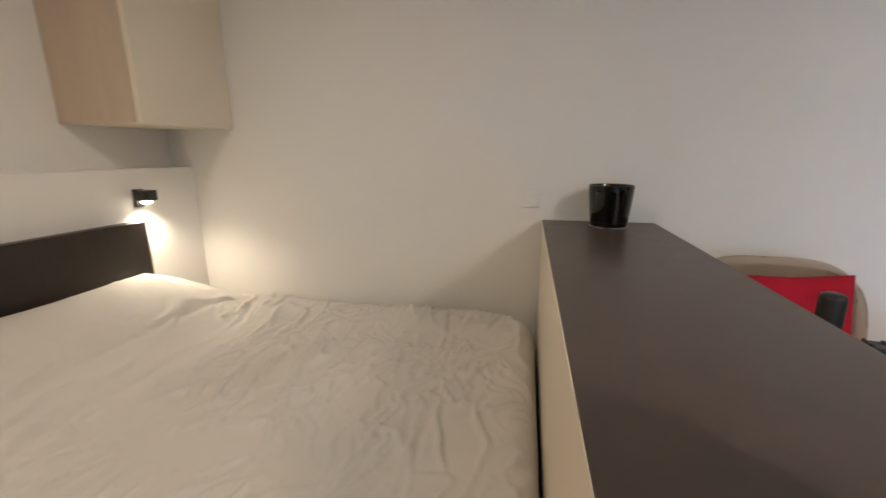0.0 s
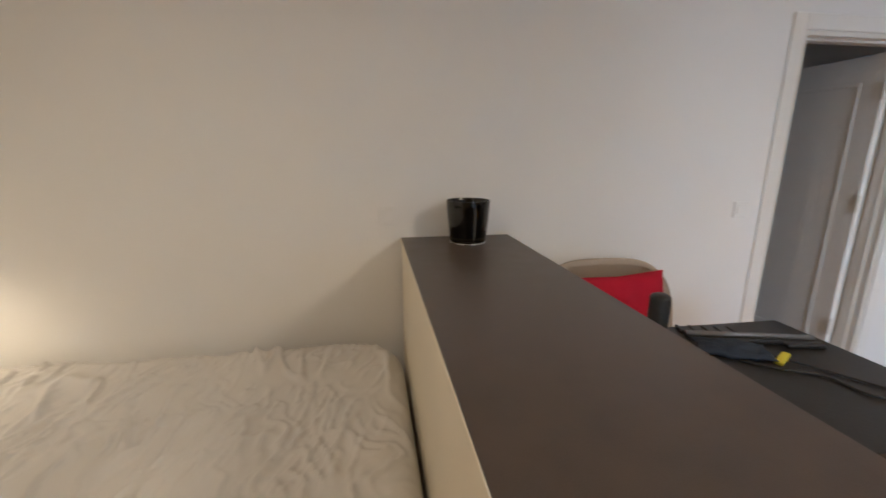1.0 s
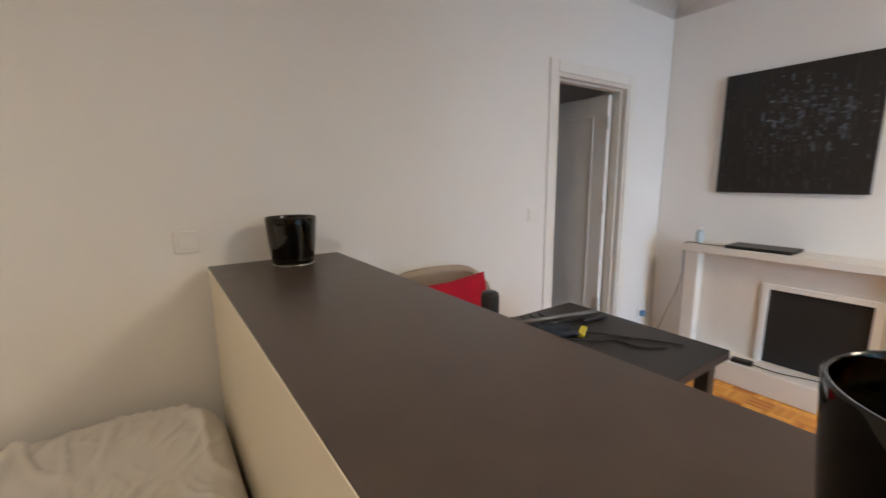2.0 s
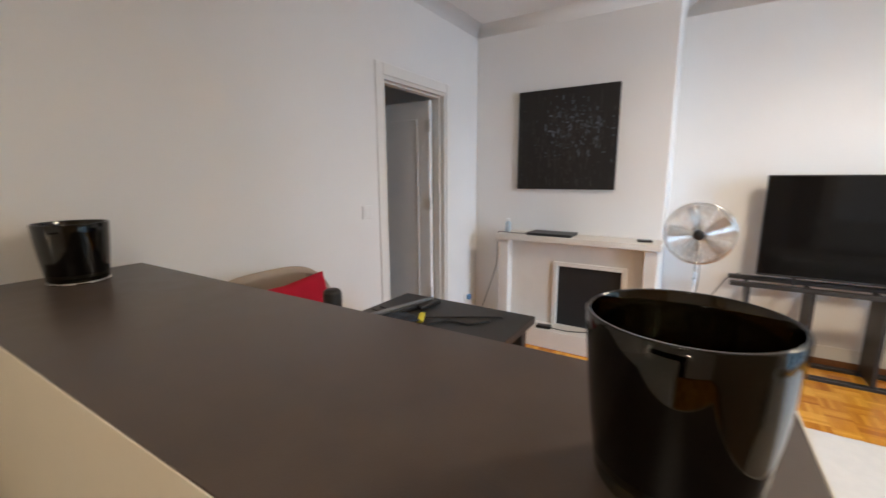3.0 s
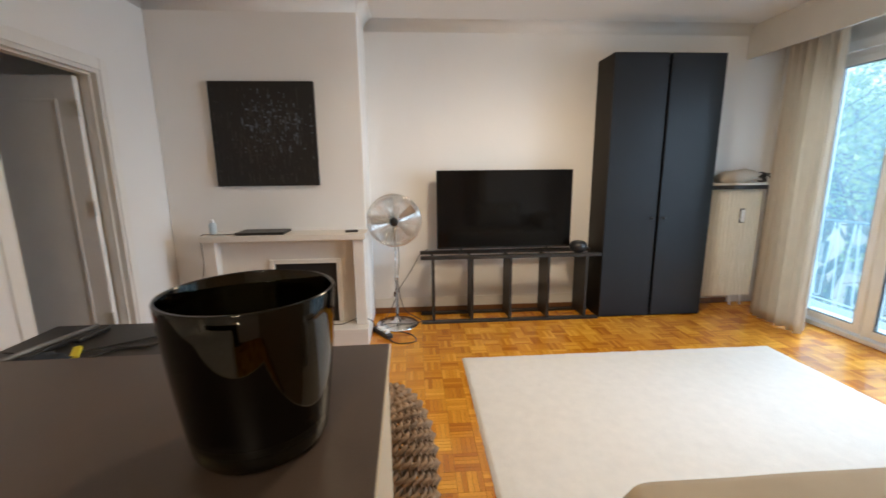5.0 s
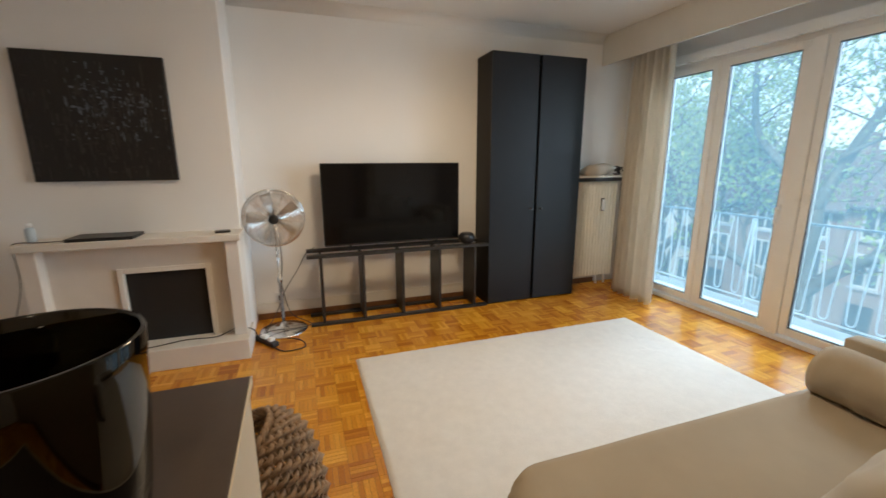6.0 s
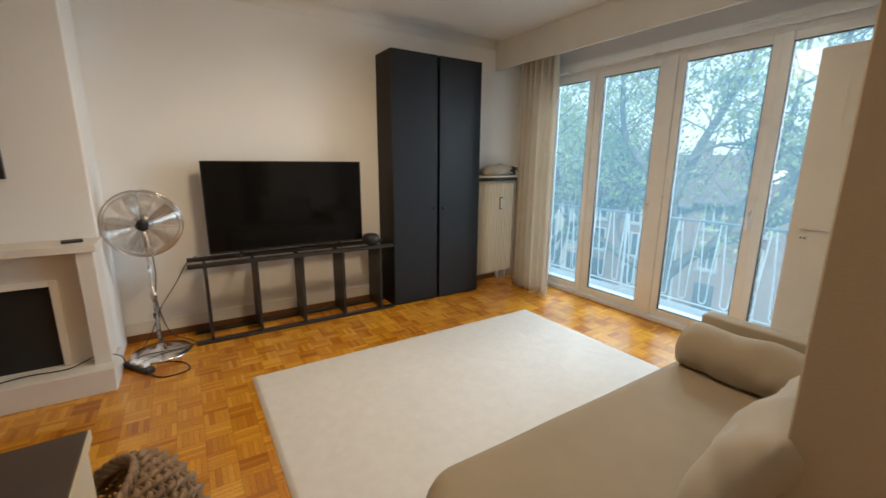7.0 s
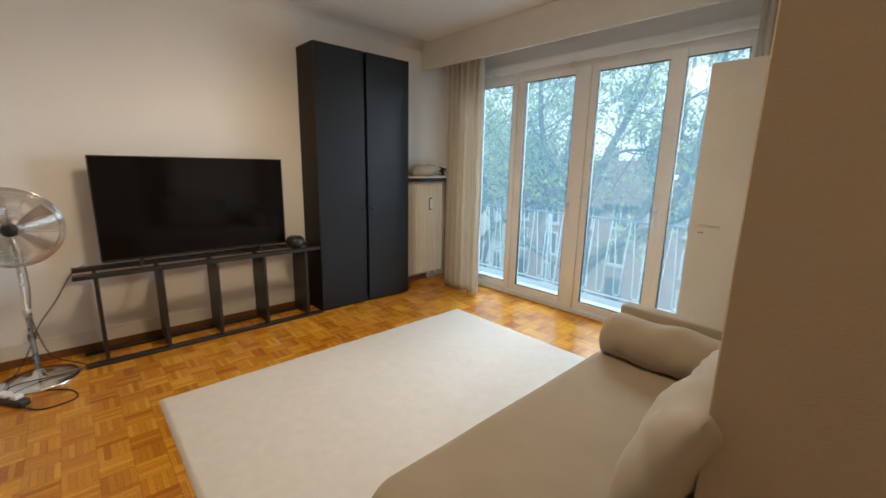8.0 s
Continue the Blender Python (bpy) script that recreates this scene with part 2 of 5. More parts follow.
def curve_points(pts, n=8):
    """Smooth points through a few given ones."""
    pts = [Vector(p) for p in pts]
    q = [2 * pts[0] - pts[1]] + pts + [2 * pts[-1] - pts[-2]]
    out = []
    for i in range(1, len(q) - 2):
        for k in range(n):
            t = k / n
            a, b, c, d = q[i - 1], q[i], q[i + 1], q[i + 2]
            out.append(0.5 * (2 * b + (c - a) * t + (2 * a - 5 * b + 4 * c - d) * t * t + (3 * b - a - 3 * c + d) * t ** 3))
    return out + [pts[-1]]


def cushion(bm, size, m, nx=22, ny=16, puff=0.5, wrinkle=0.01, seed=0.0):
    """A soft pillow, full in the middle and thin at its seams."""
    sx, sy, sz = size
    top, bot = {}, {}
    for i in range(nx + 1):
        for j in range(ny + 1):
            u, v = i / nx * 2 - 1, j / ny * 2 - 1
            h = max(0.0, (1 - abs(u) ** 3.2) * (1 - abs(v) ** 3.2)) ** puff
            pinch = 1 - 0.06 * (1 - abs(v)) * abs(u) - 0.06 * (1 - abs(u)) * abs(v)
            w = wrinkle * noise.noise((u * 3 + seed, v * 3, seed)) * h
            p = Vector((u * sx / 2 * pinch, v * sy / 2 * pinch, 0))
            top[i, j] = bm.verts.new(m @ (p + Vector((0, 0, sz / 2 * h + w))))
            edge = i in (0, nx) or j in (0, ny)
            bot[i, j] = top[i, j] if edge else bm.verts.new(m @ (p - Vector((0, 0, sz / 2 * h - w))))
    for i in range(nx):
        for j in range(ny):
            for g in (top, bot):
                bm.faces.new((g[i, j], g[i + 1, j], g[i + 1, j + 1], g[i, j + 1]))
    return bm

# ---- the room ----
YA, XB, YC, XD, WW, CEILING = 2.04, 3.23, -3.50, -2.55, -0.47, 2.68
BREAST_X, BREAST_Y = 2.79, 0.455

floor = structure("floor", boxes(((-0.59, -3.75, -0.12), (3.4, 2.17, -0.006)), ((-2.8, -1.19, -0.12), (-0.5901, 2.17, -0.006))), SUBFLOOR, "dark joints under worn oak mosaic parquet floor", "floor")
structure("floor_hall", boxes(((0.6, 2.172, -0.12), (3.4, 4.2, -0.004))), SUBFLOOR, "dark wooden floor of the unlit hall", "floor")
structure("ceiling", boxes(((-2.8, -3.75, CEILING), (3.4, 2.17, CEILING + 0.15))), CEIL, "plain white painted plaster ceiling", "ceiling")

# wall with the hall door
DX0, DX1, DZ = 1.475, 2.245, 2.045
structure("wall_north", boxes(((-2.8, YA, -0.1), (DX0, YA + 0.13, CEILING)), ((DX0, YA, DZ), (DX1, YA + 0.13, CEILING)),
                              ((DX1, YA, -0.1), (3.4, YA + 0.13, CEILING))), WALL, "smooth white painted plaster wall with a door opening", "wall")
# wall with the chimney breast
structure("wall_east", boxes(((XB, -3.75, -0.1), (XB + 0.15, YA, CEILING))), WALL, "smooth white painted plaster wall behind the television", "wall")
bm = bmesh.new()
box(bm, (BREAST_X, BREAST_Y, 0.0), (XB - 0.001, YA - 0.001, CEILING), 0.008, 2)
structure("wall_chimney_breast", bm, WALL, "white plastered chimney breast above the mantelpiece", "wall")
# wall with the tall windows
WX0, WX1, WZ0, WZ1 = 0.20, 2.76, 0.0, 2.29
structure("wall_south", boxes(((WW - 0.12, YC - 0.12, -0.1), (WX0, YC, CEILING)), ((WX0, YC - 0.12, WZ1), (WX1, YC, CEILING)),
                              ((WX1, YC - 0.12, -0.1), (XB, YC, CEILING)), ((WX0, YC - 0.12, -0.12), (WX1, YC - 0.001, -0.002))), WALL, "white painted wall round the balcony windows", "wall")
# wall behind the sofa and the wall that closes the sleeping corner
SX, SY = -0.303, -1.07
# dim warm lamplight on this end wall is put into its tan colour
TANWALL = material("warm_shaded_wall", (0.47, 0.385, 0.28), 0.8, var=0.06, scale=1.5, bump=0.08, bscale=180)
NY0, NY1, NZ = -2.92, -2.34, 1.99
structure("wall_west", boxes(((WW - 0.12, NY1, -0.1), (WW, SY - 0.121, CEILING)), ((WW - 0.12, NY0, NZ), (WW, NY1, CEILING)),
                             ((WW - 0.12, YC, -0.1), (WW, NY0, CEILING))), WALL, "white painted wall behind the sofa", "wall")
# unseen box added behind the opening to keep light from leaking in
structure("wall_closet", boxes(((-1.0, NY0 - 0.06, -0.1), (WW - 0.121, NY0, CEILING)), ((-1.0, NY1, -0.1), (WW - 0.121, NY1 + 0.06, CEILING)), ((-1.06, NY0 - 0.06, -0.1), (-1.0, NY1 + 0.06, CEILING))), WALL, "plain unseen walls added to close the closet opening", "wall")
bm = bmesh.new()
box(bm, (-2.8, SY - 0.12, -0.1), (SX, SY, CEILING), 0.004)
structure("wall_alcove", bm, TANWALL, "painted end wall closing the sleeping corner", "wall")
structure("wall_bedhead", boxes(((-2.85, SY, -0.1), (-2.70, YA, CEILING))), WALL, "painted wall above the bedhead ledge", "wall")
bm = bmesh.new()
box(bm, (-2.70, SY, 0.0), (XD, YA - 0.001, 1.322), 0.004)
structure("wall_bedhead_ledge", bm, WALL, "low boxed-out wall with a ledge behind the bed", "wall")
# unlit hall
structure("wall_hall", boxes(((0.6, 4.0, -0.1), (3.4, 4.13, 2.6)), ((0.5, 2.172, -0.1), (0.6, 4.13, 2.6)), ((2.75, 2.172, -0.1), (2.88, 4.0, 2.6))), WALL, "plain walls of the unlit hall", "wall")
structure("ceiling_hall", boxes(((0.5, 2.172, 2.6), (3.4, 4.13, 2.7))), CEIL, "white ceiling of the unlit hall", "ceiling")


def cornice(name, a, b, into):
    """A small coved moulding where wall and ceiling meet."""
    a, b, into = Vector(a), Vector(b), Vector(into)
    prof = [(0.0, -0.085)] + [(0.085 - 0.083 * math.cos(t * math.pi / 20), -0.083 + 0.081 * math.sin(t * math.pi / 20)) for t in range(11)] + [(0.085, 0.0), (0.0, 0.0)]
    bm2 = bmesh.new()
    rows = [[bm2.verts.new(p + into * d + Vector((0, 0, z))) for d, z in prof] for p in (a, b)]
    for i in range(len(prof) - 1):
        bm2.faces.new((rows[0][i], rows[0][i + 1], rows[1][i + 1], rows[1][i]))
    for r in rows:
        bm2.faces.new(r)
    structure(name, bm2, WALL, "white plaster cove moulding under the ceiling", "moulding", True)


CZ = CEILING - 0.001
cornice("trim_east", (XB, BREAST_Y, CZ), (XB, -3.13, CZ), (-1, 0, 0))
cornice("trim_breast", (BREAST_X, YA, CZ), (BREAST_X, BREAST_Y, CZ), (-1, 0, 0))
cornice("trim_breast_side", (BREAST_X, BREAST_Y, CZ), (XB, BREAST_Y, CZ), (0, -1, 0))
bm = bmesh.new()
rows = []
for k in range(7):
    a = k * math.pi / 12
    rows.append([bm.verts.new((BREAST_X - d * math.cos(a), BREAST_Y - d * math.sin(a), CZ + z)) for d, z in [(0.085 - 0.083 * math.cos(q * math.pi / 20), -0.083 + 0.081 * math.sin(q * math.pi / 20)) for q in range(11)] + [(0.085, 0.0)]])
for r0, r1 in zip(rows, rows[1:]):
    for q in range(11):
        bm.faces.new((r0[q], r0[q + 1], r1[q + 1], r1[q]))
structure("trim_breast_corner", bm, WALL, "rounded cove at the corner of the chimney breast", "moulding", True)
cornice("trim_north", (-2.2, YA, CZ), (BREAST_X, YA, CZ), (0, -1, 0))

# pelmet board over the windows
bm = bmesh.new()
box(bm, (WW, -3.14, 2.385), (XB - 0.001, -3.115, CEILING - 0.001), 0.003)
structure("trim_pelmet", bm, TRIM, "white painted pelmet board above the windows", "pelmet")
structure("trim_pelmet_lining", boxes(((WW, YC, 2.50), (XB - 0.001, -3.142, 2.52))), PVC, "pale lining board inside the curtain pelmet", "pelmet")
structure("trim_shutter_box", boxes(((WX0 - 0.03, YC + 0.001, 2.285), (WX1 + 0.03, YC + 0.045, 2.36))), PVC, "pale grey roller shutter box over the windows", "shutter box")
bm = bmesh.new()
for i in range(4):
    box(bm, (0.22, YC + 0.046, 2.292 + i * 0.016), (0.95, YC + 0.052, 2.303 + i * 0.016), 0.001)
structure("trim_shutter_grille", bm, PVC, "pale ventilation grille on the shutter box", "grille")

# wooden baseboards
WOODBASE = material("brown_baseboard_wood", (0.20, 0.085, 0.028), 0.4, var=0.25, scale=10, bump=0.05, bscale=80, stretch=(1, 6, 1))
structure("baseboard_east", boxes(((XB - 0.014, -3.2, 0), (XB - 0.001, BREAST_Y - 0.002, 0.055))), WOODBASE, "low brown wooden baseboard", "baseboard")
structure("baseboard_white", boxes(((XB - 0.010, -3.2, 0.056), (XB - 0.001, BREAST_Y - 0.002, 0.15))), TRIM, "white painted board above the wooden baseboard", "baseboard")
structure("baseboard_north", boxes(((0.05, YA - 0.014, 0), (1.42, YA - 0.001, 0.07)), ((2.30, YA - 0.014, 0), (BREAST_X - 0.001, YA - 0.001, 0.07))), TRIM, "white painted baseboard beside the door", "baseboard")
structure("baseboard_west", boxes(((WW, NY1 + 0.06, 0), (WW + 0.014, SY - 0.122, 0.07))), TRIM, "white painted baseboard behind the sofa", "baseboard")

# door frame and the door that stands open into the hall
bm = boxes(((DX0 - 0.075, YA - 0.012, 0), (DX0, YA - 0.001, DZ + 0.075), 0.004), ((DX1, YA - 0.012, 0), (DX1 + 0.065, YA - 0.001, DZ + 0.075), 0.004),
           ((DX0, YA - 0.012, DZ), (DX1, YA - 0.001, DZ + 0.075), 0.004))
DOORTRIM = material("pale_cream_architrave_paint", (0.81, 0.78, 0.73), 0.45, var=0.04, scale=4, bump=0.02)
frame_door = structure("door_frame", bm, DOORTRIM, "cream painted door frame with moulded architrave", "door frame")
bm = boxes(((DX0, YA, 0), (DX0 + 0.022, YA + 0.13, DZ - 0.022)), ((DX1 - 0.022, YA, 0), (DX1, YA + 0.13, DZ - 0.022)), ((DX0, YA, DZ - 0.022), (DX1, YA + 0.13, DZ)),
           ((DX1 - 0.034, YA + 0.04, 0), (DX1 - 0.022, YA + 0.09, DZ - 0.034)), ((DX0 + 0.022, YA + 0.04, 0), (DX0 + 0.034, YA + 0.09, DZ - 0.034)), ((DX0 + 0.022, YA + 0.04, DZ - 0.034), (DX1 - 0.022, YA + 0.09, DZ - 0.022)))
part("jamb", bm, TRIM, frame_door)
DOORGREY = material("off_white_door_paint", (0.88, 0.86, 0.82), 0.45, var=0.05, scale=4, bump=0.03)
lx = DX1 - 0.035
bm = boxes(((lx - 0.04, YA + 0.11, 0.012), (lx, YA + 0.11 + 0.73, 2.0), 0.002))
door = structure("door_1", bm, DOORGREY, "off-white panelled door standing open into the hall", "door")
for z0, z1 in ((0.25, 1.86),):
    y0, y1 = YA + 0.225, YA + 0.78
    part("door_moulding", boxes(((lx - 0.0455, y0, z0), (lx - 0.041, y0 + 0.022, z1), 0.003), ((lx - 0.0455, y1 - 0.022, z0), (lx - 0.041, y1, z1), 0.003),
                                ((lx - 0.0455, y0 + 0.022, z0), (lx - 0.041, y1 - 0.022, z0 + 0.022), 0.003), ((lx - 0.0455, y0 + 0.022, z1 - 0.022), (lx - 0.041, y1 - 0.022, z1), 0.003)), DOORGREY, door)
for z in (0.35, 1.12, 1.75):
    bm = bmesh.new()
    lathe(bm, (lx - 0.046, YA + 0.102, z), [(0.009, 0), (0.009, 0.1)], 10)
    part("hinge", bm, TRIM, door)

# closet door that stands open beside the sofa
hx, hy = WW + 0.004, -2.925
bm = boxes(((hx, hy - 0.02, 0.012), (0.318, hy + 0.02, 1.985), 0.003))
door2 = structure("door_2", bm, TRIM, "white painted closet door standing open", "door")
px0, px1, pz0, pz1 = -0.34, 0.192, 1.540, 1.84
part("door_moulding", boxes(((px0, hy + 0.0205, pz0), (px1, hy + 0.0225, pz0 + 0.008)), ((px0, hy + 0.0205, pz1), (px1, hy + 0.0225, pz1 + 0.008)),
                            ((px0, hy + 0.0205, pz0 + 0.008), (px0 + 0.008, hy + 0.0225, pz1)), ((px1 - 0.008, hy + 0.0205, pz0 + 0.008), (px1, hy + 0.0225, pz1))), TRIM, door2)
bm = bmesh.new()
box(bm, (0.232, hy + 0.0205, 0.985), (0.268, hy + 0.0235, 1.017), 0.001)
part("keyhole_plate", bm, TRIM, door2)
for kx in (0.242, 0.258):
    bm = bmesh.new()
    lathe(bm, (0, 0, 0), [(0.001, 0.0), (0.005, 0.0), (0.004, 0.003), (0.001, 0.003)], 12, pose(kx, hy + 0.0236, 1.0, -90, 0, 0))
    part("screw", bm, BLACKPL, door2, "dark screw head")
bm = bmesh.new()
box(bm, (0.252, hy + 0.0205, 1.047), (0.270, hy + 0.040, 1.059), 0.002)
box(bm, (0.150, hy + 0.032, 1.048), (0.270, hy + 0.042, 1.058), 0.003, 2)
part("lever", bm, TRIM, door2, "slim white lever handle")
bm = bmesh.new()
box(bm, (0.3185, hy - 0.012, 0.985), (0.323, hy + 0.012, 1.025), 0.001)
part("latch", bm, BLACKPL, door2)


# ---- windows ----
def casement(name, gx0, gx1, label, handle=None):
    """One glazed leaf with its sash, from the pane's edges."""
    gz0, gz1, y0, y1 = 0.120, 2.187, YC - 0.065, YC - 0.005
    s = 0.062
    bm = boxes(((gx0 - s, y0, gz0 - s), (gx0, y1, gz1 + s), 0.006, 2), ((gx1, y0, gz0 - s), (gx1 + s, y1, gz1 + s), 0.006, 2),
               ((gx0, y0, gz0 - s), (gx1, y1, gz0), 0.006, 2), ((gx0, y0, gz1), (gx1, y1, gz1 + s), 0.006, 2))
    ob = structure(name, bm, PVC, label, "window")
    gm = boxes(((gx0 - 0.01, y0 + 0.022, gz0 - 0.01), (gx1 + 0.01, y0 + 0.028, gz1 + 0.01)))
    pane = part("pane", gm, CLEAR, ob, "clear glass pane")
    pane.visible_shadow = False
    g = 0.006
    seal = boxes(((gx0, y0 + 0.03, gz0), (gx0 + g, y1 - 0.006, gz1)), ((gx1 - g, y0 + 0.03, gz0), (gx1, y1 - 0.006, gz1)),
                 ((gx0 + g, y0 + 0.03, gz1 - g), (gx1 - g, y1 - 0.006, gz1)), ((gx0 + g, y0 + 0.03, gz0), (gx1 - g, y1 - 0.006, gz0 + g)))
    part("gasket", seal, BLACKPL, ob, "black rubber gasket")
    if handle:
        hb = bmesh.new()
        box(hb, (handle - 0.012, y1, 1.0), (handle + 0.012, y1 + 0.014, 1.07), 0.003)
        box(hb, (handle - 0.009, y1 + 0.014, 1.03), (handle + 0.009, y1 + 0.045, 1.05), 0.003)
        box(hb, (handle - 0.009, y1 + 0.032, 0.92), (handle + 0.009, y1 + 0.046, 1.05), 0.004)
        part("handle", hb, PVC, ob, "white lever handle")
    return ob


casement("window_1", 2.245, 2.66, "narrow fixed white-framed side window")
casement("window_2", 1.552, 2.090, "tall white-framed balcony door with clear glass", 1.525)
casement("window_3", 0.772, 1.334, "tall white-framed balcony door with clear glass beside its twin", 0.745)
casement("window_4", 0.275, 0.652, "narrow fixed white-framed side window by the closet door")
fr = boxes(((WX0, YC - 0.09, 2.252), (WX1, YC - 0.02, WZ1 - 0.001)), ((WX0, YC - 0.09, 0.001), (WX1, YC + 0.012, 0.04), 0.004), ((2.724, YC - 0.09, 0.041), (WX1 - 0.001, YC - 0.012, 2.251)), ((WX0 + 0.001, YC - 0.09, 0.041), (0.21, YC - 0.012, 2.251)),
           ((2.154, YC - 0.09, 0.041), (2.181, YC - 0.016, 2.251)), ((1.398, YC - 0.09, 0.041), (1.488, YC + 0.004, 2.251), 0.005, 2), ((0.7155, YC - 0.09, 0.041), (0.7115, YC - 0.016, 2.251)))
structure("window_sill", boxes(((WX0 + 0.013, YC - 0.20, 0.085), (WX1 - 0.013, YC - 0.092, 0.100), 0.003)), PVC, "pale outer sill below the balcony windows", "window sill")
structure("window_frame", fr, PVC, "white plastic frame holding the balcony windows", "window frame")

# grey lining added in the outer reveals to tone down their lit white
REVEAL = material("grey_reveal_lining", (0.42, 0.43, 0.44), 0.9, var=0.12, scale=4, bump=0.1)
structure("trim_reveal", boxes(((WX1 - 0.012, YC - 0.125, -0.03), (WX1 - 0.0005, YC - 0.092, WZ1 - 0.013)), ((WX0 + 0.0005, YC - 0.125, -0.03), (WX0 + 0.012, YC - 0.092, WZ1 - 0.013)),
                               ((WX0 + 0.0005, YC - 0.125, WZ1 - 0.012), (WX1 - 0.0005, YC - 0.092, WZ1 - 0.0005))), REVEAL, "thin grey lining added in the outer window reveals", "reveal")

# ---- living side ----
def make_divider():
    t = thing("room_divider", (-0.23, 1.0, 0), "waist-high cream room divider with a dark laminate top", "divider")
    x0, x1, y0, y1, zt = -0.508, 0.004, 0.08, 2.0, 1.078
    turn = Matrix.Translation((-0.25, 2.0, 0)) @ pose(0, 0, 0, 0, 0, 1.23) @ Matrix.Translation((0.25, -2.0, 0))
    part("body", boxes(((x0 + 0.003, y0 + 0.003, 0), (x1 - 0.003, y1, zt - 0.012), 0.002, 1, turn)), CREAM, t)
    part("top", boxes(((x0, y0, zt - 0.0115), (x1, y1, zt), 0.0015, 1, turn)), DARKTOP, t, "dark grey laminate top")
    part("edging", boxes(((x0 - 0.0025, y0, zt - 0.013), (x0 - 0.0003, y1, zt - 0.001), 0, 1, turn)), CREAM, t, "thin pale edge strip")
    part("edging", boxes(((x0, y0 - 0.0025, zt - 0.013), (x1, y0 - 0.0003, zt - 0.001), 0, 1, turn)), CREAM, t, "thin pale edge strip")


make_divider()


def make_rug():
    bm = bmesh.new()
    nx, ny = 120, 170
    x0, x1, y0, y1 = 0.45, 2.148, -2.70, -0.29
    g = {}
    for i in range(nx + 1):
        for j in range(ny + 1):
            x, y = x0 + (x1 - x0) * i / nx, y0 + (y1 - y0) * j / ny
            e = min(i, nx - i, j, ny - j)
            z = 0.018 if e else 0.004
            z += 0.0018 * noise.noise((x * 55, y * 55, 0)) + 0.002 * noise.noise((x * 9, y * 9, 3))
            dx = 0.006 * noise.noise((x * 25, y * 25, 7)) if e < 2 else 0
            g[i, j] = bm.verts.new((x + dx, y + dx, z))
    for i in range(nx):
        for j in range(ny):
            bm.faces.new((g[i, j], g[i + 1, j], g[i + 1, j + 1], g[i, j + 1]))
    low = [bm.verts.new(p) for p in ((x0, y0, 0.001), (x1, y0, 0.001), (x1, y1, 0.001), (x0, y1, 0.001))]
    bm.faces.new(low)
    ob = mesh_object("rug", bm, RUG, True)
    tagged(ob, "large cream wool rug lying on the parquet", "rug")


make_rug()


def make_wardrobe():
    x0, x1, y0, y1, h = 2.895, XB - 0.002, -2.675, -1.68, 2.36
    t = thing("wardrobe", ((x0 + x1) / 2, (y0 + y1) / 2, 0), "tall anthracite two-door wardrobe against the wall", "wardrobe")
    part("side_panel", boxes(((x0 + 0.0205, y1 - 0.018, 0.0), (x1, y1, h), 0.001)), WARDSIDE, t, "dark brown side panel")
    part("side_panel", boxes(((x0 + 0.0205, y0, 0.0), (x1, y0 + 0.018, h), 0.001)), WARDSIDE, t, "dark brown side panel")
    part("top_panel", boxes(((x0 + 0.0205, y0 + 0.0185, h - 0.018), (x1, y1 - 0.0185, h), 0.001)), WARDSIDE, t)
    part("plinth", boxes(((x0 + 0.030, y0 + 0.0185, 0.0), (x1, y1 - 0.0185, 0.060), 0.001)), WARDSIDE, t)
    part("back_panel", boxes(((x1 - 0.010, y0 + 0.0185, 0.0605), (x1 - 0.002, y1 - 0.0185, h - 0.0185))), WARDSIDE, t)
    ym = -2.172
    for a, b, ky in ((y0, ym - 0.013, ym - 0.055), (ym + 0.013, y1, ym + 0.055)):
        d = part("door", boxes(((x0, a + 0.001, 0.018), (x0 + 0.02, b - 0.001, h - 0.002), 0.0015)), WARDROBE, t)
        bm = bmesh.new()
        lathe(bm, (0, 0, 0), [(0.006, 0), (0.006, 0.012), (0.013, 0.016), (0.014, 0.024), (0.010, 0.028)], 16, pose(x0, ky, 0.945, 0, -90, 0))
        part("knob", bm, BLACKPL, d, "small round black knob", True)
    return t


make_wardrobe()


def make_tv():
    x, y0, y1, z0, z1 = 3.05, -1.425, -0.16, 0.668, 1.392
    t = thing("television", (x, (y0 + y1) / 2, 0.64), "large flat black television switched off on a metal stand", "television")
    part("casing", boxes(((x, y0, z0), (x + 0.035, y1, z1), 0.004), ((x + 0.035, y0 + 0.15, z0 + 0.05), (x + 0.07, y1 - 0.15, z0 + 0.45), 0.01)), BLACKPL, t)
    part("screen", boxes(((x - 0.002, y0 + 0.008, z0 + 0.016), (x - 0.0003, y1 - 0.008, z1 - 0.008))), SCREEN, t, "glossy black screen")
    part("bezel", boxes(((x - 0.003, y0 + 0.002, z0 + 0.002), (x - 0.0003, y1 - 0.002, z0 + 0.013), 0.0008)), DARKSTEEL, t, "dark metal strip under the screen")
    for y in (y0 + 0.22, y1 - 0.22):
        bm = bmesh.new()
        tube(bm, [(x + 0.018, y, z0 + 0.006), (x + 0.018, y, z0 - 0.014), (x - 0.11, y + 0.02, 0.645)], 0.007, 8)
        tube(bm, [(x + 0.018, y, z0 - 0.014), (x + 0.10, y - 0.02, 0.645)], 0.007, 8)
        part("foot", bm, BLACKPL, t, "", True)


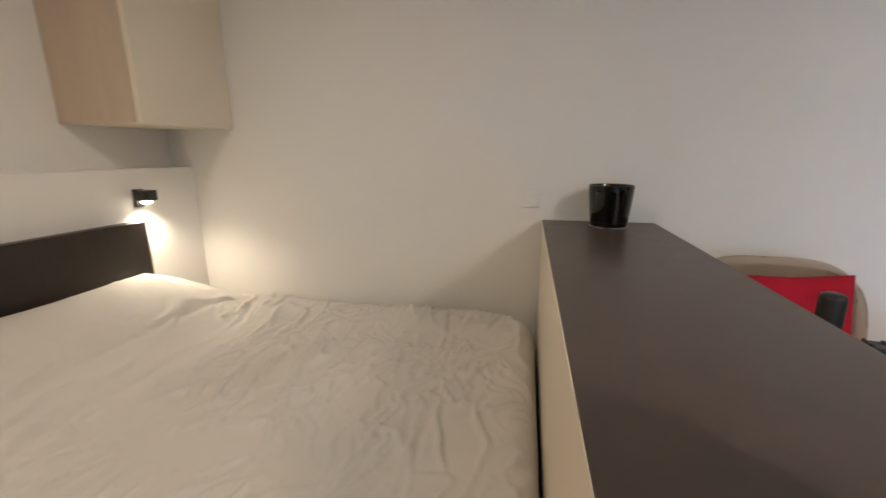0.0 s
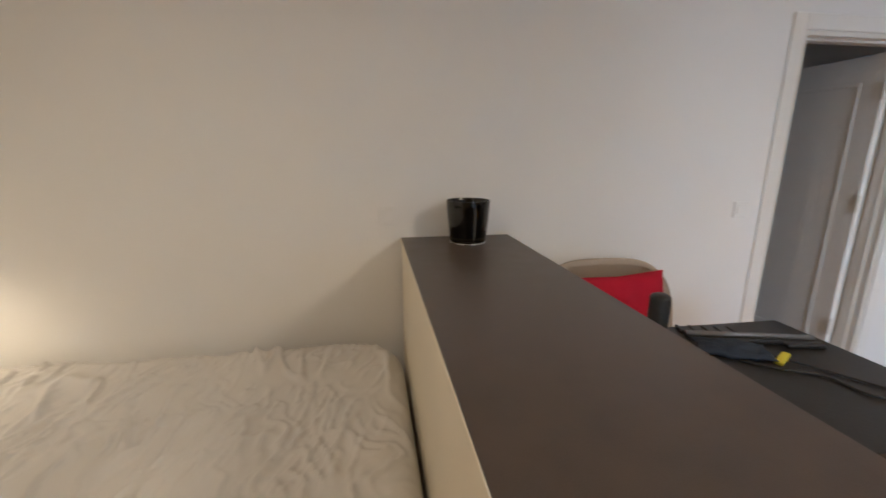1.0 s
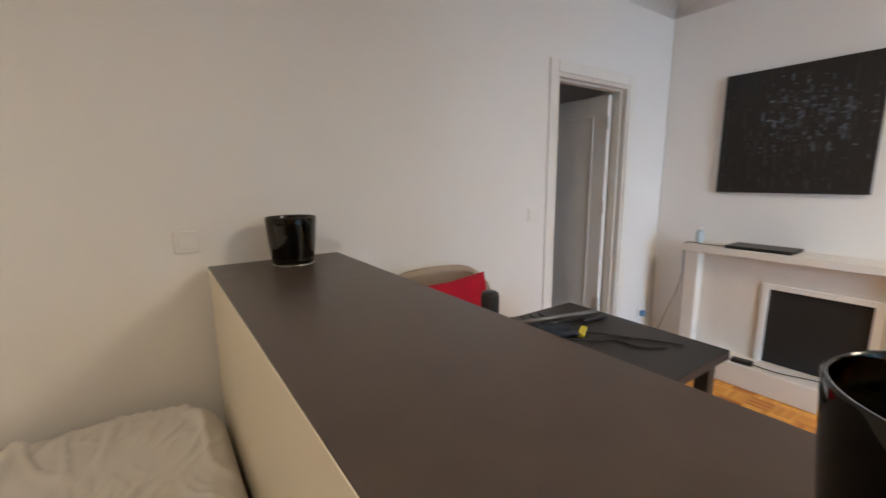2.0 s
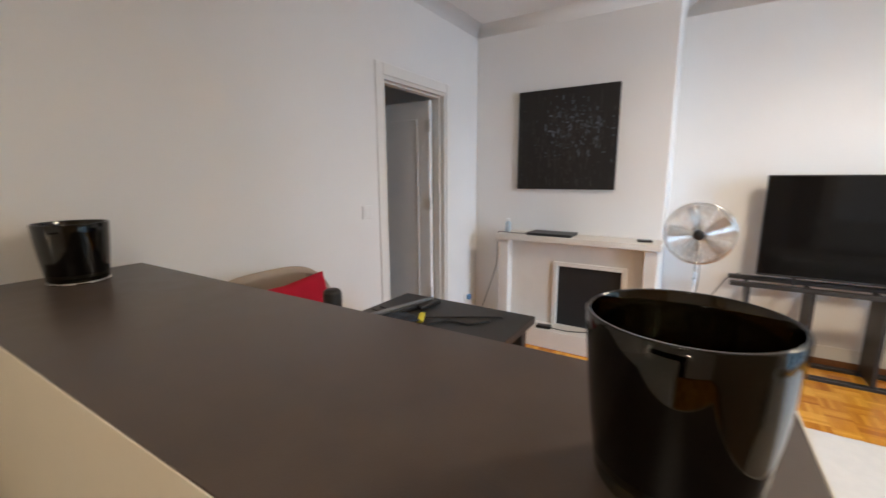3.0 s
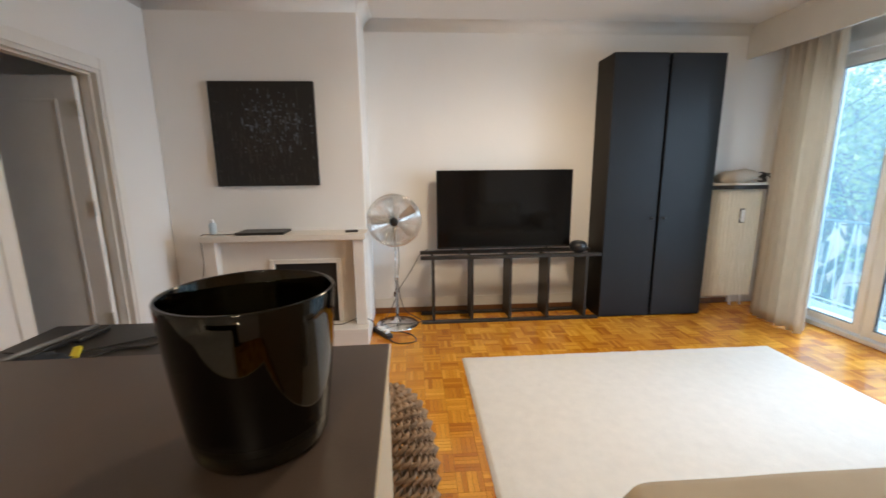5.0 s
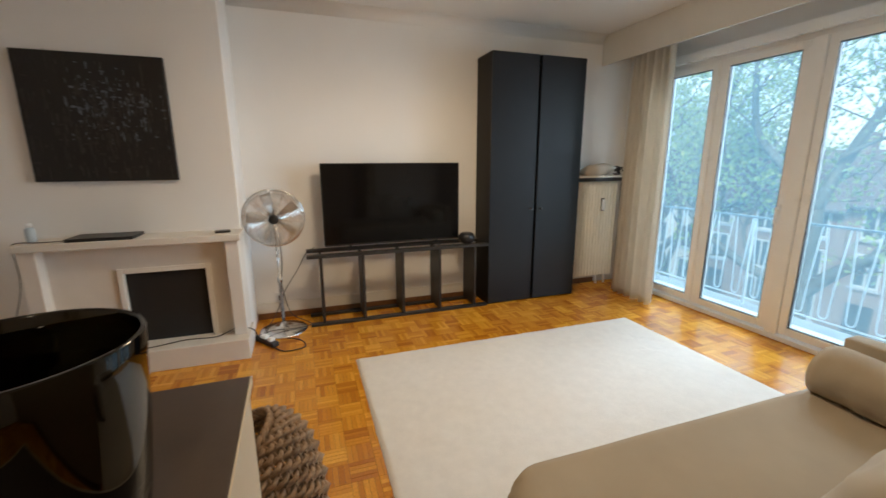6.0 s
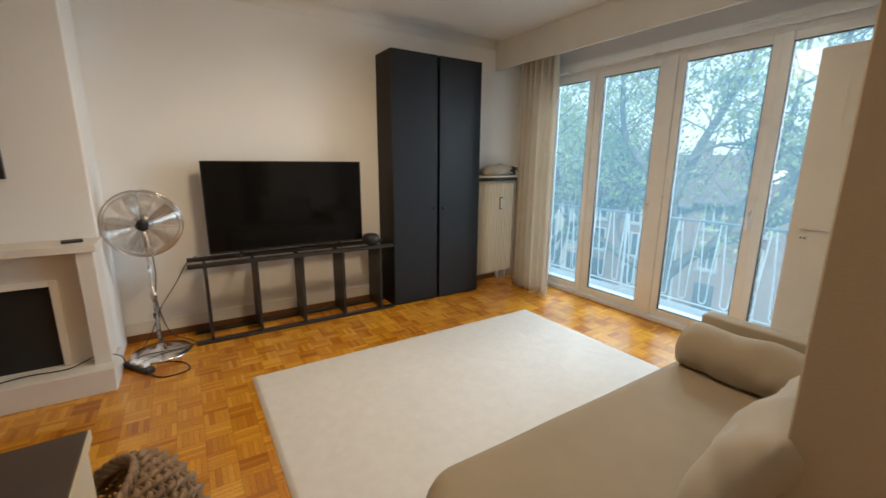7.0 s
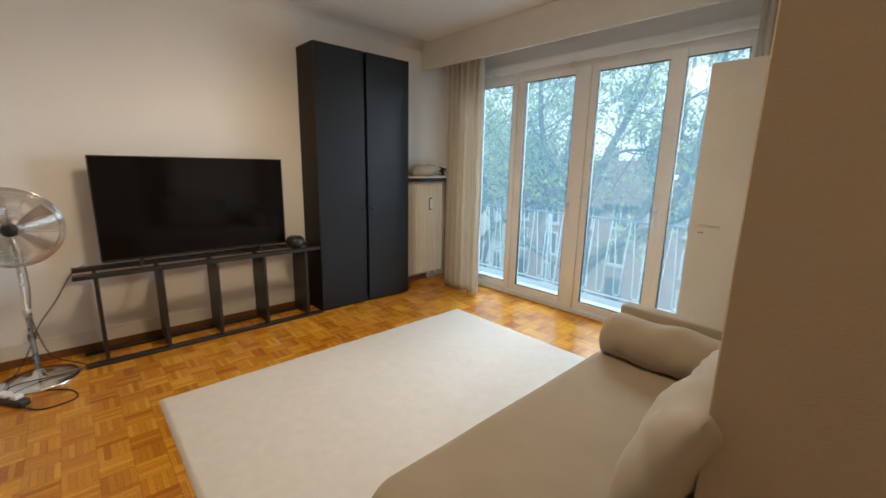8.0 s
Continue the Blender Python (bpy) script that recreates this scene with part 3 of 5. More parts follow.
def make_stand():
    x0, x1, y0, y1 = 2.88, 3.185, -1.665, 0.0
    t = thing("tv_stand", ((x0 + x1) / 2, -0.83, 0), "low dark metal rack of flat bars and upright boards", "tv stand")
    for z in (0.0, 0.605):
        for x in (x0, x1 - 0.055):
            part("rail", boxes(((x, y0, z), (x + 0.055, y1, z + 0.028 if z else 0.022), 0.002)), DARKSTEEL, t)
    for k in range(5):
        y = -0.115 - k * 0.355
        bm = boxes(((x0 + 0.012, y - 0.011, 0.022), (x1 - 0.012, y + 0.011, 0.605), 0.0015))
        part("upright", bm, DARKSTEEL, t)


make_tv()
make_stand()


CHROME = material("polished_chrome", (0.82, 0.82, 0.81), 0.20, metal=1.0, var=0.04, scale=15, bump=0.0)
BLADE = material("satin_fan_blade", (0.80, 0.79, 0.76), 0.30, metal=0.75, var=0.06, scale=20, bump=0.02)


def make_fan():
    cx, cy, hz = 2.865, 0.222, 0.967
    t = thing("pedestal_fan", (2.905, cy, 0), "chrome pedestal fan standing beside the chimney breast", "fan")
    bm = bmesh.new()
    lathe(bm, (2.905, cy, 0), [(0.188, 0), (0.193, 0.006), (0.183, 0.016), (0.10, 0.03), (0.035, 0.04), (0.022, 0.07)], 40)
    part("base", bm, CHROME, t, "round chrome base", True)
    bm = bmesh.new()
    lathe(bm, (2.905, cy, 0), [(0.013, 0.06), (0.013, 0.42), (0.020, 0.42), (0.020, 0.47), (0.010, 0.475), (0.010, 0.86), (0.016, 0.87), (0.016, 0.93)], 16)
    part("pole", bm, STEEL, t, "", True)
    bm = bmesh.new()
    lathe(bm, (0, 0, 0), [(0.03, 0), (0.055, 0.01), (0.062, 0.05), (0.055, 0.11), (0.03, 0.13)], 24, pose(2.885, cy, hz, 0, 90, 0))
    part("motor", bm, STEEL, t, "", True)
    tilt = pose(cx, cy, hz, 0, -90, 0) @ pose(0, 0, 0, 0, -6, 0)
    R = 0.232
    bm = bmesh.new()
    for rad, dz, w in ((R, 0.0, 0.006), (R - 0.02, 0.032, 0.002), (R * 0.55, 0.055, 0.002), (R - 0.02, -0.035, 0.002)):
        tube(bm, [tilt @ Vector((rad * math.cos(a * math.pi / 24), rad * math.sin(a * math.pi / 24), dz)) for a in range(49)], w, 6)
    part("rim", bm, CHROME, t, "chrome cage rim", True)
    bm = bmesh.new()
    for side, depth in ((1, 0.058), (-1, 0.050)):
        for k in range(21):
            r = 0.045 + (R - 0.050) * k / 20
            z = side * depth * math.sqrt(max(0.0, 1 - (r / R) ** 3.2))
            tube(bm, [tilt @ Vector((r * math.cos(2 * math.pi * q / 48), r * math.sin(2 * math.pi * q / 48), z)) for q in range(49)], 0.0014, 4)
        for k in range(10):
            a = 2 * math.pi * (k + 0.3) / 10
            c, sn = math.cos(a), math.sin(a)
            tube(bm, [tilt @ Vector((r * c, r * sn, side * (depth + 0.002) * math.sqrt(max(0.0, 1 - (r / R) ** 3.2)))) for r in (0.036, 0.08, 0.13, 0.18, 0.21, R)], 0.0016, 4)
    tagged(part("cage", bm, CHROME, t, "fine cage of chrome rings"), kind="stuff")
    for k in range(5):
        bm = bmesh.new()
        a0 = radians(72 * k + 14)
        g = {}
        for i in range(9):
            for j in range(7):
                r = 0.035 + 0.165 * i / 8
                wid = radians(15 + 15 * math.sin(math.pi * min(1, 0.25 + 0.6 * i / 8)))
                a = a0 + wid * (j / 6 - 0.5)
                z = 0.018 * (j / 6 - 0.5) * 2
                g[i, j] = bm.verts.new(tilt @ Vector((r * math.cos(a), r * math.sin(a), z)))
        for i in range(8):
            for j in range(6):
                bm.faces.new((g[i, j], g[i + 1, j], g[i + 1, j + 1], g[i, j + 1]))
        bmesh.ops.solidify(bm, geom=bm.faces[:], thickness=0.0015)
        part("blade", bm, BLADE, t, "brushed metal blade", True)
    bm = bmesh.new()
    lathe(bm, (0, 0, 0), [(0.02, -0.02), (0.035, 0.0), (0.036, 0.06), (0.028, 0.068)], 24, tilt)
    part("hub", bm, BLACKPL, t, "dark round hub cap", True)


make_fan()


def make_fireplace():
    t = thing("fireplace", (2.62, 1.1, 0), "white painted mantelpiece with a closed black firebox", "fireplace")
    yl, yr = 1.690, 0.445
    part("hearth", boxes(((2.44, yr - 0.012, 0.0), (BREAST_X - 0.002, yl + 0.012, 0.152), 0.004)), STONE, t, "raised white hearth slab")
    for a, b in ((yr, yr + 0.10), (yl - 0.10, yl)):
        part("jamb", boxes(((2.545, a + 0.006, 0.153), (BREAST_X - 0.002, b - 0.006, 0.861), 0.004)), STONE, t)
    part("shelf", boxes(((2.52, yr - 0.012, 0.862), (BREAST_X - 0.002, yl + 0.012, 0.910), 0.005, 2)), STONE, t, "white mantel shelf")
    fy0, fy1, fz1 = 0.69, 1.185, 0.662
    for lo, hi in (((2.63, yr + 0.096, 0.153), (2.70, fy0, 0.861)), ((2.63, fy1, 0.153), (2.70, yl - 0.096, 0.861)), ((2.63, fy0, fz1), (2.70, fy1, 0.861))):
        part("back_panel", boxes((lo, hi)), STONE, t)
    bm = boxes(((2.612, fy0 - 0.035, 0.153), (2.629, fy0, fz1 + 0.035), 0.003), ((2.612, fy1, 0.153), (2.629, fy1 + 0.035, fz1 + 0.035), 0.003), ((2.612, fy0, fz1), (2.629, fy1, fz1 + 0.035), 0.003))
    part("surround", bm, STONE, t, "white frame round the firebox")
    part("fire_screen", boxes(((2.645, fy0 + 0.002, 0.154), (2.66, fy1 - 0.002, fz1 - 0.002), 0.002)), FIREBLACK, t, "matt black closing plate")


make_fireplace()


def make_painting():
    x, y0, y1, z0, z1 = BREAST_X - 0.034, 0.812, 1.618, 1.283, 2.088
    t = thing("painting", (x, 1.215, z0), "square black abstract canvas with pale scratches on the wall", "painting")
    part("canvas", boxes(((x, y0, z0), (x + 0.032, y1, z1), 0.003)), CANVAS, t)
    rnd = random.Random(5)
    for mat, n, cy, sy, cz, sz, tall, lab in ((PAINTB, 190, 1.14, 0.15, 1.76, 0.11, 0.030, "blue-grey streaks of paint"), (PAINTW, 330, 1.20, 0.22, 1.62, 0.19, 0.060, "brown-grey scratches of paint")):
        bm = bmesh.new()
        for k in range(n):
            y, z = rnd.gauss(cy, sy), rnd.gauss(cz, sz)
            w, h = rnd.uniform(0.0015, 0.0085), rnd.uniform(0.2, 1.0) ** 2 * tall
            if rnd.random() < 0.2:
                w, h = w * 2.2, w * 0.9
            y, z = min(max(y, y0 + 0.03), y1 - 0.03), min(max(z, z0 + 0.06), z1 - 0.06)
            d = 0.0008 + 0.0012 * rnd.random()
            vs = [bm.verts.new((x - d, y + a * w * rnd.uniform(0.5, 1.2), z + b * h * rnd.uniform(0.5, 1.2))) for a, b in ((-1, -1), (-0.4, -1.2), (1, -0.8), (1, 0.9), (0.2, 1.2), (-1, 0.8))]
            bm.faces.new(vs)
        tagged(part("paint_layer", bm, mat, t, lab), kind="stuff")


make_painting()


def make_radiator():
    y0, y1, z0, z1, x = -3.352, -2.74, 0.11, 1.168, 3.11
    t = thing("radiator", (3.15, -3.05, 0), "cream ribbed panel radiator beside the wardrobe", "radiator")
    bm = bmesh.new()
    n = 15
    pts = []
    for i in range(n * 6 + 1):
        y = y0 + (y1 - y0) * i / (n * 6)
        pts.append((x + 0.022 * (0.5 - 0.5 * math.cos(2 * math.pi * i / 6)) ** 2.2, y))
    top = [bm.verts.new((a, b, z1)) for a, b in pts]
    bot = [bm.verts.new((a, b, z0)) for a, b in pts]
    for i in range(len(pts) - 1):
        bm.faces.new((top[i], top[i + 1], bot[i + 1], bot[i]))
    back = [bm.verts.new(p) for p in ((x + 0.06, y0, z1), (x + 0.06, y1, z1), (x + 0.06, y0, z0), (x + 0.06, y1, z0))]
    bm.faces.new(top + [back[1], back[0]])
    bm.faces.new(bot + [back[3], back[2]])
    bm.faces.new((top[0], bot[0], back[2], back[0]))
    bm.faces.new((top[-1], bot[-1], back[3], back[1]))
    bm.faces.new((back[0], back[1], back[3], back[2]))
    part("panel", bm, RADPAINT, t)
    part("top_grille", boxes(((x + 0.004, y0, z1 + 0.001), (x + 0.06, y1, z1 + 0.012), 0.003)), RADPAINT, t)
    # dark backing box stands in for the shaded gap round the meter
    part("meter_gap_backing", boxes(((x - 0.004, -3.192, 0.855), (x + 0.004, -3.143, 0.995), 0.002)), DARKSTEEL, t, "dark backing added for the gap round the meter")
    part("valve_meter", boxes(((x - 0.022, -3.185, 0.865), (x - 0.0045, -3.15, 0.985), 0.003)), PVC, t, "white heat meter")
    for y in (y0 + 0.06, y0 + 0.17):
        bm = bmesh.new()
        tube(bm, [(x + 0.035, y, z0 + 0.01), (x + 0.035, y, 0.0)], 0.009, 10)
        part("pipe", bm, PVC, t, "white feed pipe", True)
    s = thing("wall_shelf", (3.13, -3.05, 1.23), "narrow white shelf above the radiator", "shelf")
    part("board", boxes(((3.04, -3.37, 1.225), (XB - 0.001, -2.70, 1.245), 0.002)), TRIM, s)
    part("apron", boxes(((3.06, -3.365, 1.185), (3.08, -2.70, 1.224))), DARKSTEEL, s, "grey strip under the board")
    part("side_post", boxes(((3.06, -3.39, 0.0), (3.085, -3.371, 1.224), 0.002)), DARKSTEEL, s, "grey upright post")
    bm = bmesh.new()
    cushion(bm, (0.15, 0.44, 0.13), pose(3.12, -3.06, 1.30, -7, 0, 4), 16, 24, 0.7, 0.014, 3.3)
    ob = mesh_object("folded_blanket", bm, PILLOW, True)
    tagged(ob, "crumpled grey blanket lying on the white shelf", "blanket")
    bm = bmesh.new()
    rnd = random.Random(3)
    for k in range(7):
        p = Vector((3.07, -3.31, 1.262))
        pts = [p + Vector((rnd.uniform(-0.03, 0.04), rnd.uniform(-0.05, 0.04), rnd.uniform(-0.008, 0.08))) for q in range(5)]
        tube(bm, curve_points(pts, 5), 0.006, 6)
    ob = mesh_object("strap", bm, BLACKPL, True)
    tagged(ob, "bundle of black straps on the shelf", "strap")


make_radiator()


def make_curtain(name, x0, x1, yc, z0, z1, waves, lab, seed):
    bm = bmesh.new()
    n, k = waves * 12, 26
    g = {}
    for i in range(n + 1):
        for j in range(k + 1):
            u, v = i / n, j / k
            spread = 1.0 + 0.10 * v
            x = (x0 + x1) / 2 + (u - 0.5) * (x1 - x0) * spread + 0.006 * noise.noise((u * 9, v * 2, seed))
            ph = 2 * math.pi * waves * (u + 0.05 * noise.noise((u * 4, 0, seed)) + 0.012 * v * noise.noise((u * 3, v * 3, seed + 5)))
            amp = 0.060 + 0.008 * v + 0.01 * noise.noise((u * 6, v * 1.5, seed + 9))
            g[i, j] = bm.verts.new((x, yc + amp * math.sin(ph) + 0.012 * v, z1 + (z0 - z1) * v))
    for i in range(n):
        for j in range(k):
            bm.faces.new((g[i, j], g[i + 1, j], g[i + 1, j + 1], g[i, j + 1]))
    bmesh.ops.solidify(bm, geom=bm.faces[:], thickness=0.003)
    t = thing(name, ((x0 + x1) / 2, yc, z0), lab, "curtain", "curtains of the balcony windows")
    part("cloth", bm, CURTAIN, t, "", True)
    part("hem", boxes(((x0 + 0.01, yc - 0.012, z1 + 0.001), (x1 - 0.01, yc + 0.012, z1 + 0.03), 0.003)), CURTAIN, t, "stiff gathered heading tape")


make_curtain("curtain", 2.365, 2.84, -3.205, 0.012, 2.46, 6, "long beige linen curtain drawn aside by the radiator", 1.3)
make_curtain("curtain", -0.30, 0.19, -3.22, 0.012, 2.46, 5, "long beige linen curtain drawn aside behind the closet door", 4.7)
rail = mesh_object("curtain_rail", boxes(((WW + 0.002, -3.225, 2.492), (XB - 0.002, -3.195, 2.499))), PVC)
tagged(rail, "slim white curtain rail inside the pelmet", "curtain rail")


def make_sofa():
    t = thing("sofa", (0.05, -1.4, 0), "long low taupe fabric sofa beside the cream rug", "sofa")
    x0, x1, y0, y1 = SX + 0.012, 0.432, -2.20, -0.53
    bm = bmesh.new()
    box(bm, (x0, y0, 0.10), (x1 - 0.02, y1 - 0.02, 0.27), 0.03, 3)
    part("base", bm, SOFA, t, "", True)
    bm = bmesh.new()
    box(bm, (WW + 0.018, y0, 0.10), (x0 - 0.004, SY - 0.13, 0.60), 0.03, 3)
    part("backrest", bm, SOFA, t, "low padded backrest", True)
    bm = bmesh.new()
    nx, ny = 30, 56
    g = {}
    for i in range(nx + 1):
        for j in range(ny + 1):
            u, v = i / nx, j / ny
            x, y = x0 + (x1 - x0) * u, y0 + (y1 - y0) * v
            ex, ey = min(1, (1 - u) * (x1 - x0) / 0.045), min(1, (1 - v) * (y1 - y0) / 0.10)
            z = 0.425 - 0.05 * (1 - math.sqrt(max(0, 1 - (1 - ex) ** 2))) - 0.06 * (1 - math.sqrt(max(0, 1 - (1 - ey) ** 2)))
            z += 0.006 * noise.noise((x * 3, y * 3, 2)) - 0.012 * (1 - abs(2 * v - 1) ** 2) * (1 - abs(2 * u - 1) ** 2)
            # rounded front corner
            cr = 0.16
            dx, dy = x - (x1 - cr), y - (y1 - cr)
            if dx > 0 and dy > 0:
                m = max(dx, dy)
                f = m / math.hypot(dx, dy)
                x, y = x1 - cr + dx * f, y1 - cr + dy * f
            g[i, j] = bm.verts.new((x, y, z))
    for i in range(nx):
        for j in range(ny):
            bm.faces.new((g[i, j], g[i + 1, j], g[i + 1, j + 1], g[i, j + 1]))
    ext = bmesh.ops.extrude_edge_only(bm, edges=[e for e in bm.edges if e.is_boundary])
    for v in [q for q in ext["geom"] if isinstance(q, bmesh.types.BMVert)]:
        v.co.z = 0.275
    part("seat", bm, SOFA, t, "deep upholstered seat cushion", True)
    bm = bmesh.new()
    box(bm, (WW + 0.02, -2.31, 0.10), (0.395, -2.215, 0.645), 0.010, 3)
    part("armrest", bm, SOFA, t, "upright padded end board", True)
    # round bolster against the end board
    bm = bmesh.new()
    m = pose(0.055, -2.085, 0.525, 0, 90, 0)
    prof = [(0.02, -0.345), (0.075, -0.345), (0.105, -0.33), (0.115, -0.30), (0.118, -0.15), (0.116, 0.0), (0.118, 0.15), (0.115, 0.30), (0.105, 0.33), (0.075, 0.345), (0.02, 0.345)]
    lathe(bm, (0, 0, 0), prof, 36, m)
    bmesh.ops.subdivide_edges(bm, edges=[e for e in bm.edges if abs((e.verts[0].co - e.verts[1].co).x) > 0.1], cuts=6)
    for v in bm.verts:
        p = v.co
        v.co += Vector((0, 0, 1)) * 0.022 * noise.noise((p.x * 6, p.y * 4, p.z * 3)) + Vector((0, -0.013, 0)) * noise.noise((p.x * 16, p.y * 6, p.z * 9))
    part("bolster", bm, SOFA, t, "soft round bolster cushion", True)
    for k, (y, tz) in enumerate(((-1.40, 2),)):
        bm = bmesh.new()
        cushion(bm, (0.45, 0.80, 0.20), pose(-0.215, y, 0.615, 0, 66, 0) @ pose(0, 0, 0, 0, 0, tz), 26, 26, 0.45, 0.03, 2.1 + k)
        part("back_cushion", bm, PILLOW, t, "soft grey-beige back cushion", True)
    for x, y in ((x0 + 0.06, y0 + 0.06), (x1 - 0.1, y0 + 0.06), (x0 + 0.06, y1 - 0.12), (x1 - 0.1, y1 - 0.12)):
        bm = bmesh.new()
        lathe(bm, (x, y, 0.0), [(0.018, 0.0), (0.022, 0.10)], 14)
        part("leg", bm, BLACKWOOD, t, "short black leg", True)


make_sofa()


def make_table():
    t = thing("table", (0.56, 1.17, 0), "black rectangular table standing against the divider", "table")
    x0, x1, y0, y1, z = 0.072, 1.055, 0.815, 1.545, 0.766
    part("tabletop", boxes(((x0, y0, z - 0.035), (x1, y1, z), 0.003, 2)), BLACKWOOD, t)
    for x, y in ((x0 + 0.03, y0 + 0.03), (x1 - 0.08, y0 + 0.03), (x0 + 0.03, y1 - 0.08), (x1 - 0.08, y1 - 0.08)):
        part("leg", boxes(((x, y, 0), (x + 0.05, y + 0.05, z - 0.036), 0.003)), BLACKWOOD, t)


make_table()

# ---- sleeping corner ----
def make_bed():
    t = thing("bed", (-1.5, 1.1, 0), "double bed under a rumpled white duvet in the corner", "bed")
    x0, x1, y0, y1 = -2.43, -0.518, 0.30, 1.95
    part("headboard", boxes(((-2.545, 0.05, 0.0), (-2.49, 1.63, 1.062), 0.004)), HEADB, t, "dark brown wooden headboard")
    part("frame", boxes(((-2.485, y0 + 0.03, 0.06), (x1 - 0.02, y1 - 0.03, 0.28), 0.01)), HEADB, t)
    part("mattress", boxes(((-2.485, y0 + 0.02, 0.285), (x1 - 0.012, y1 - 0.02, 0.50), 0.05, 3)), BEDDING, t, "white mattress", True)
    bm = bmesh.new()
    nx, ny = 230, 200
    g = {}
    for i in range(nx + 1):
        for j in range(ny + 1):
            u, v = i / nx, j / ny
            x, y = x0 + (x1 - x0) * u, y0 + (y1 - y0) * v
            e = min((x1 - x), (y1 - y) * 1.4, (y - y0)) / 0.10
            e = max(0.0, min(1.0, e))
            rnd = 1 - math.sqrt(max(0, 1 - (1 - e) ** 2))
            z = 0.60 - 0.10 * rnd
            # pillows under the cover at the head end
            head = max(0.0, 1 - (x - x0) / 0.55)
            z += 0.22 * (3 * head ** 2 - 2 * head ** 3) * max(0.0, min(1.0, (1.84 - y) / 0.32)) ** 0.6
            # soft swells, then narrow creases that come and go
            w = 1 - 0.85 * rnd
            q = noise.noise((x * 1.1 + 0.4 * y, y * 1.1, 0.3))
            q2 = noise.noise((x * 3.1, y * 3.1, 2.0))
            q3 = noise.noise((x * 8.0, y * 8.0, 7.0))
            a = x * 0.985 + y * 0.17 + 0.06 * q2 + 0.014 * q3
            b = y * 0.985 - x * 0.17
            a2 = x * 0.93 - y * 0.36 + 0.05 * q2
            b2 = x * 0.36 + y * 0.93
            calm = max(0.0, min(1.0, (x - x0 - 0.12) / 0.45))
            f1 = noise.noise((a * 10, b * 2.0, 1.0))
            f2 = noise.noise((a * 18 + 1.5 * q3, b * 5.5, 5.0))
            f3 = noise.noise((a2 * 24, b2 * 6.0, 9.0))
            f4 = noise.noise((a * 5, b * 1.6, 12.0))
            m1, m2, m3 = (max(0.0, min(1.0, 0.35 + 2.2 * noise.noise((x * c + 3.0 * o, y * c, o)))) for c, o in ((3.2, 21.0), (3.8, 31.0), (4.4, 41.0)))
            r1, r2, r3 = (max(0.0, 1 - abs(f) * g2) ** 2.0 for f, g2 in ((f1, 5.0), (f2, 4.0), (f3, 3.6)))
            z += w * (0.012 * q + 0.007 * f4 + 0.005 * q2)
            z += w * (0.15 + 0.85 * calm) * (0.026 * r1 * m1 + 0.014 * r2 * m2 + 0.014 * r3 * m3)
            # quilting seams with small puckers beside them
            for s in (-0.86, -1.27, -1.68, -2.09):
                near = math.exp(-((x - s - 0.02 * q) / 0.045) ** 2)
                z -= 0.006 * math.exp(-((x - s - 0.02 * q) / 0.011) ** 2) - 0.004 * near * max(0.0, noise.noise((x * 9, y * 26, 14.0)))
            # rounded foot corners
            px, py = x, y
            dx, dy = x - (x1 - 0.18), abs(y - 1.125) - (0.825 - 0.18)
            if dx > 0 and dy > 0:
                f = max(dx, dy) / math.hypot(dx, dy)
                px, py = x1 - 0.18 + dx * f, 1.125 + math.copysign(0.645 + dy * f, y - 1.125)
            g[i, j] = bm.verts.new((px + 0.025 * (1.9 - y) * u, py, z))
    for i in range(nx):
        for j in range(ny):
            bm.faces.new((g[i, j], g[i + 1, j], g[i + 1, j + 1], g[i, j + 1]))
    ext = bmesh.ops.extrude_edge_only(bm, edges=[e for e in bm.edges if e.is_boundary])
    for vv in [q for q in ext["geom"] if isinstance(q, bmesh.types.BMVert)]:
        vv.co.z = 0.36 + 0.015 * noise.noise((vv.co.x * 6, vv.co.y * 6, 0))
        vv.co.x += 0.002
    part("duvet", bm, BEDDING, t, "rumpled white quilted duvet", True)


make_bed()


SIDETAN = material("tan_veneer", (0.58, 0.47, 0.355), 0.5, var=0.08, scale=4, bump=0.03, bscale=60, stretch=(4, 4, 0.5))


def make_wall_cabinet():
    y0, z0 = 1.47, 1.532
    t = thing("wall_cabinet", (-2.45, 1.7, z0), "cream wall cabinet hung in the corner above the bed", "cabinet")
    part("body", boxes(((-2.698, y0, z0), (-2.262, YA - 0.002, CEILING - 0.002), 0.002)), CREAM, t)
    part("side_panel", boxes(((-2.698, y0 - 0.004, z0), (-2.262, y0 - 0.0005, CEILING - 0.002))), SIDETAN, t, "tan wooden side panel")
    part("door", boxes(((-2.261, y0 + 0.002, z0 - 0.004), (-2.24, YA - 0.004, CEILING - 0.01), 0.002)), CREAM, t)


make_wall_cabinet()


em = bpy.data.materials.new("lamp_glow")
em.use_nodes = True
glow = em.node_tree.nodes["Principled BSDF"]
glow.inputs["Emission Color"].default_value = (1.0, 0.78, 0.45, 1)
glow.inputs["Emission Strength"].default_value = 10.0


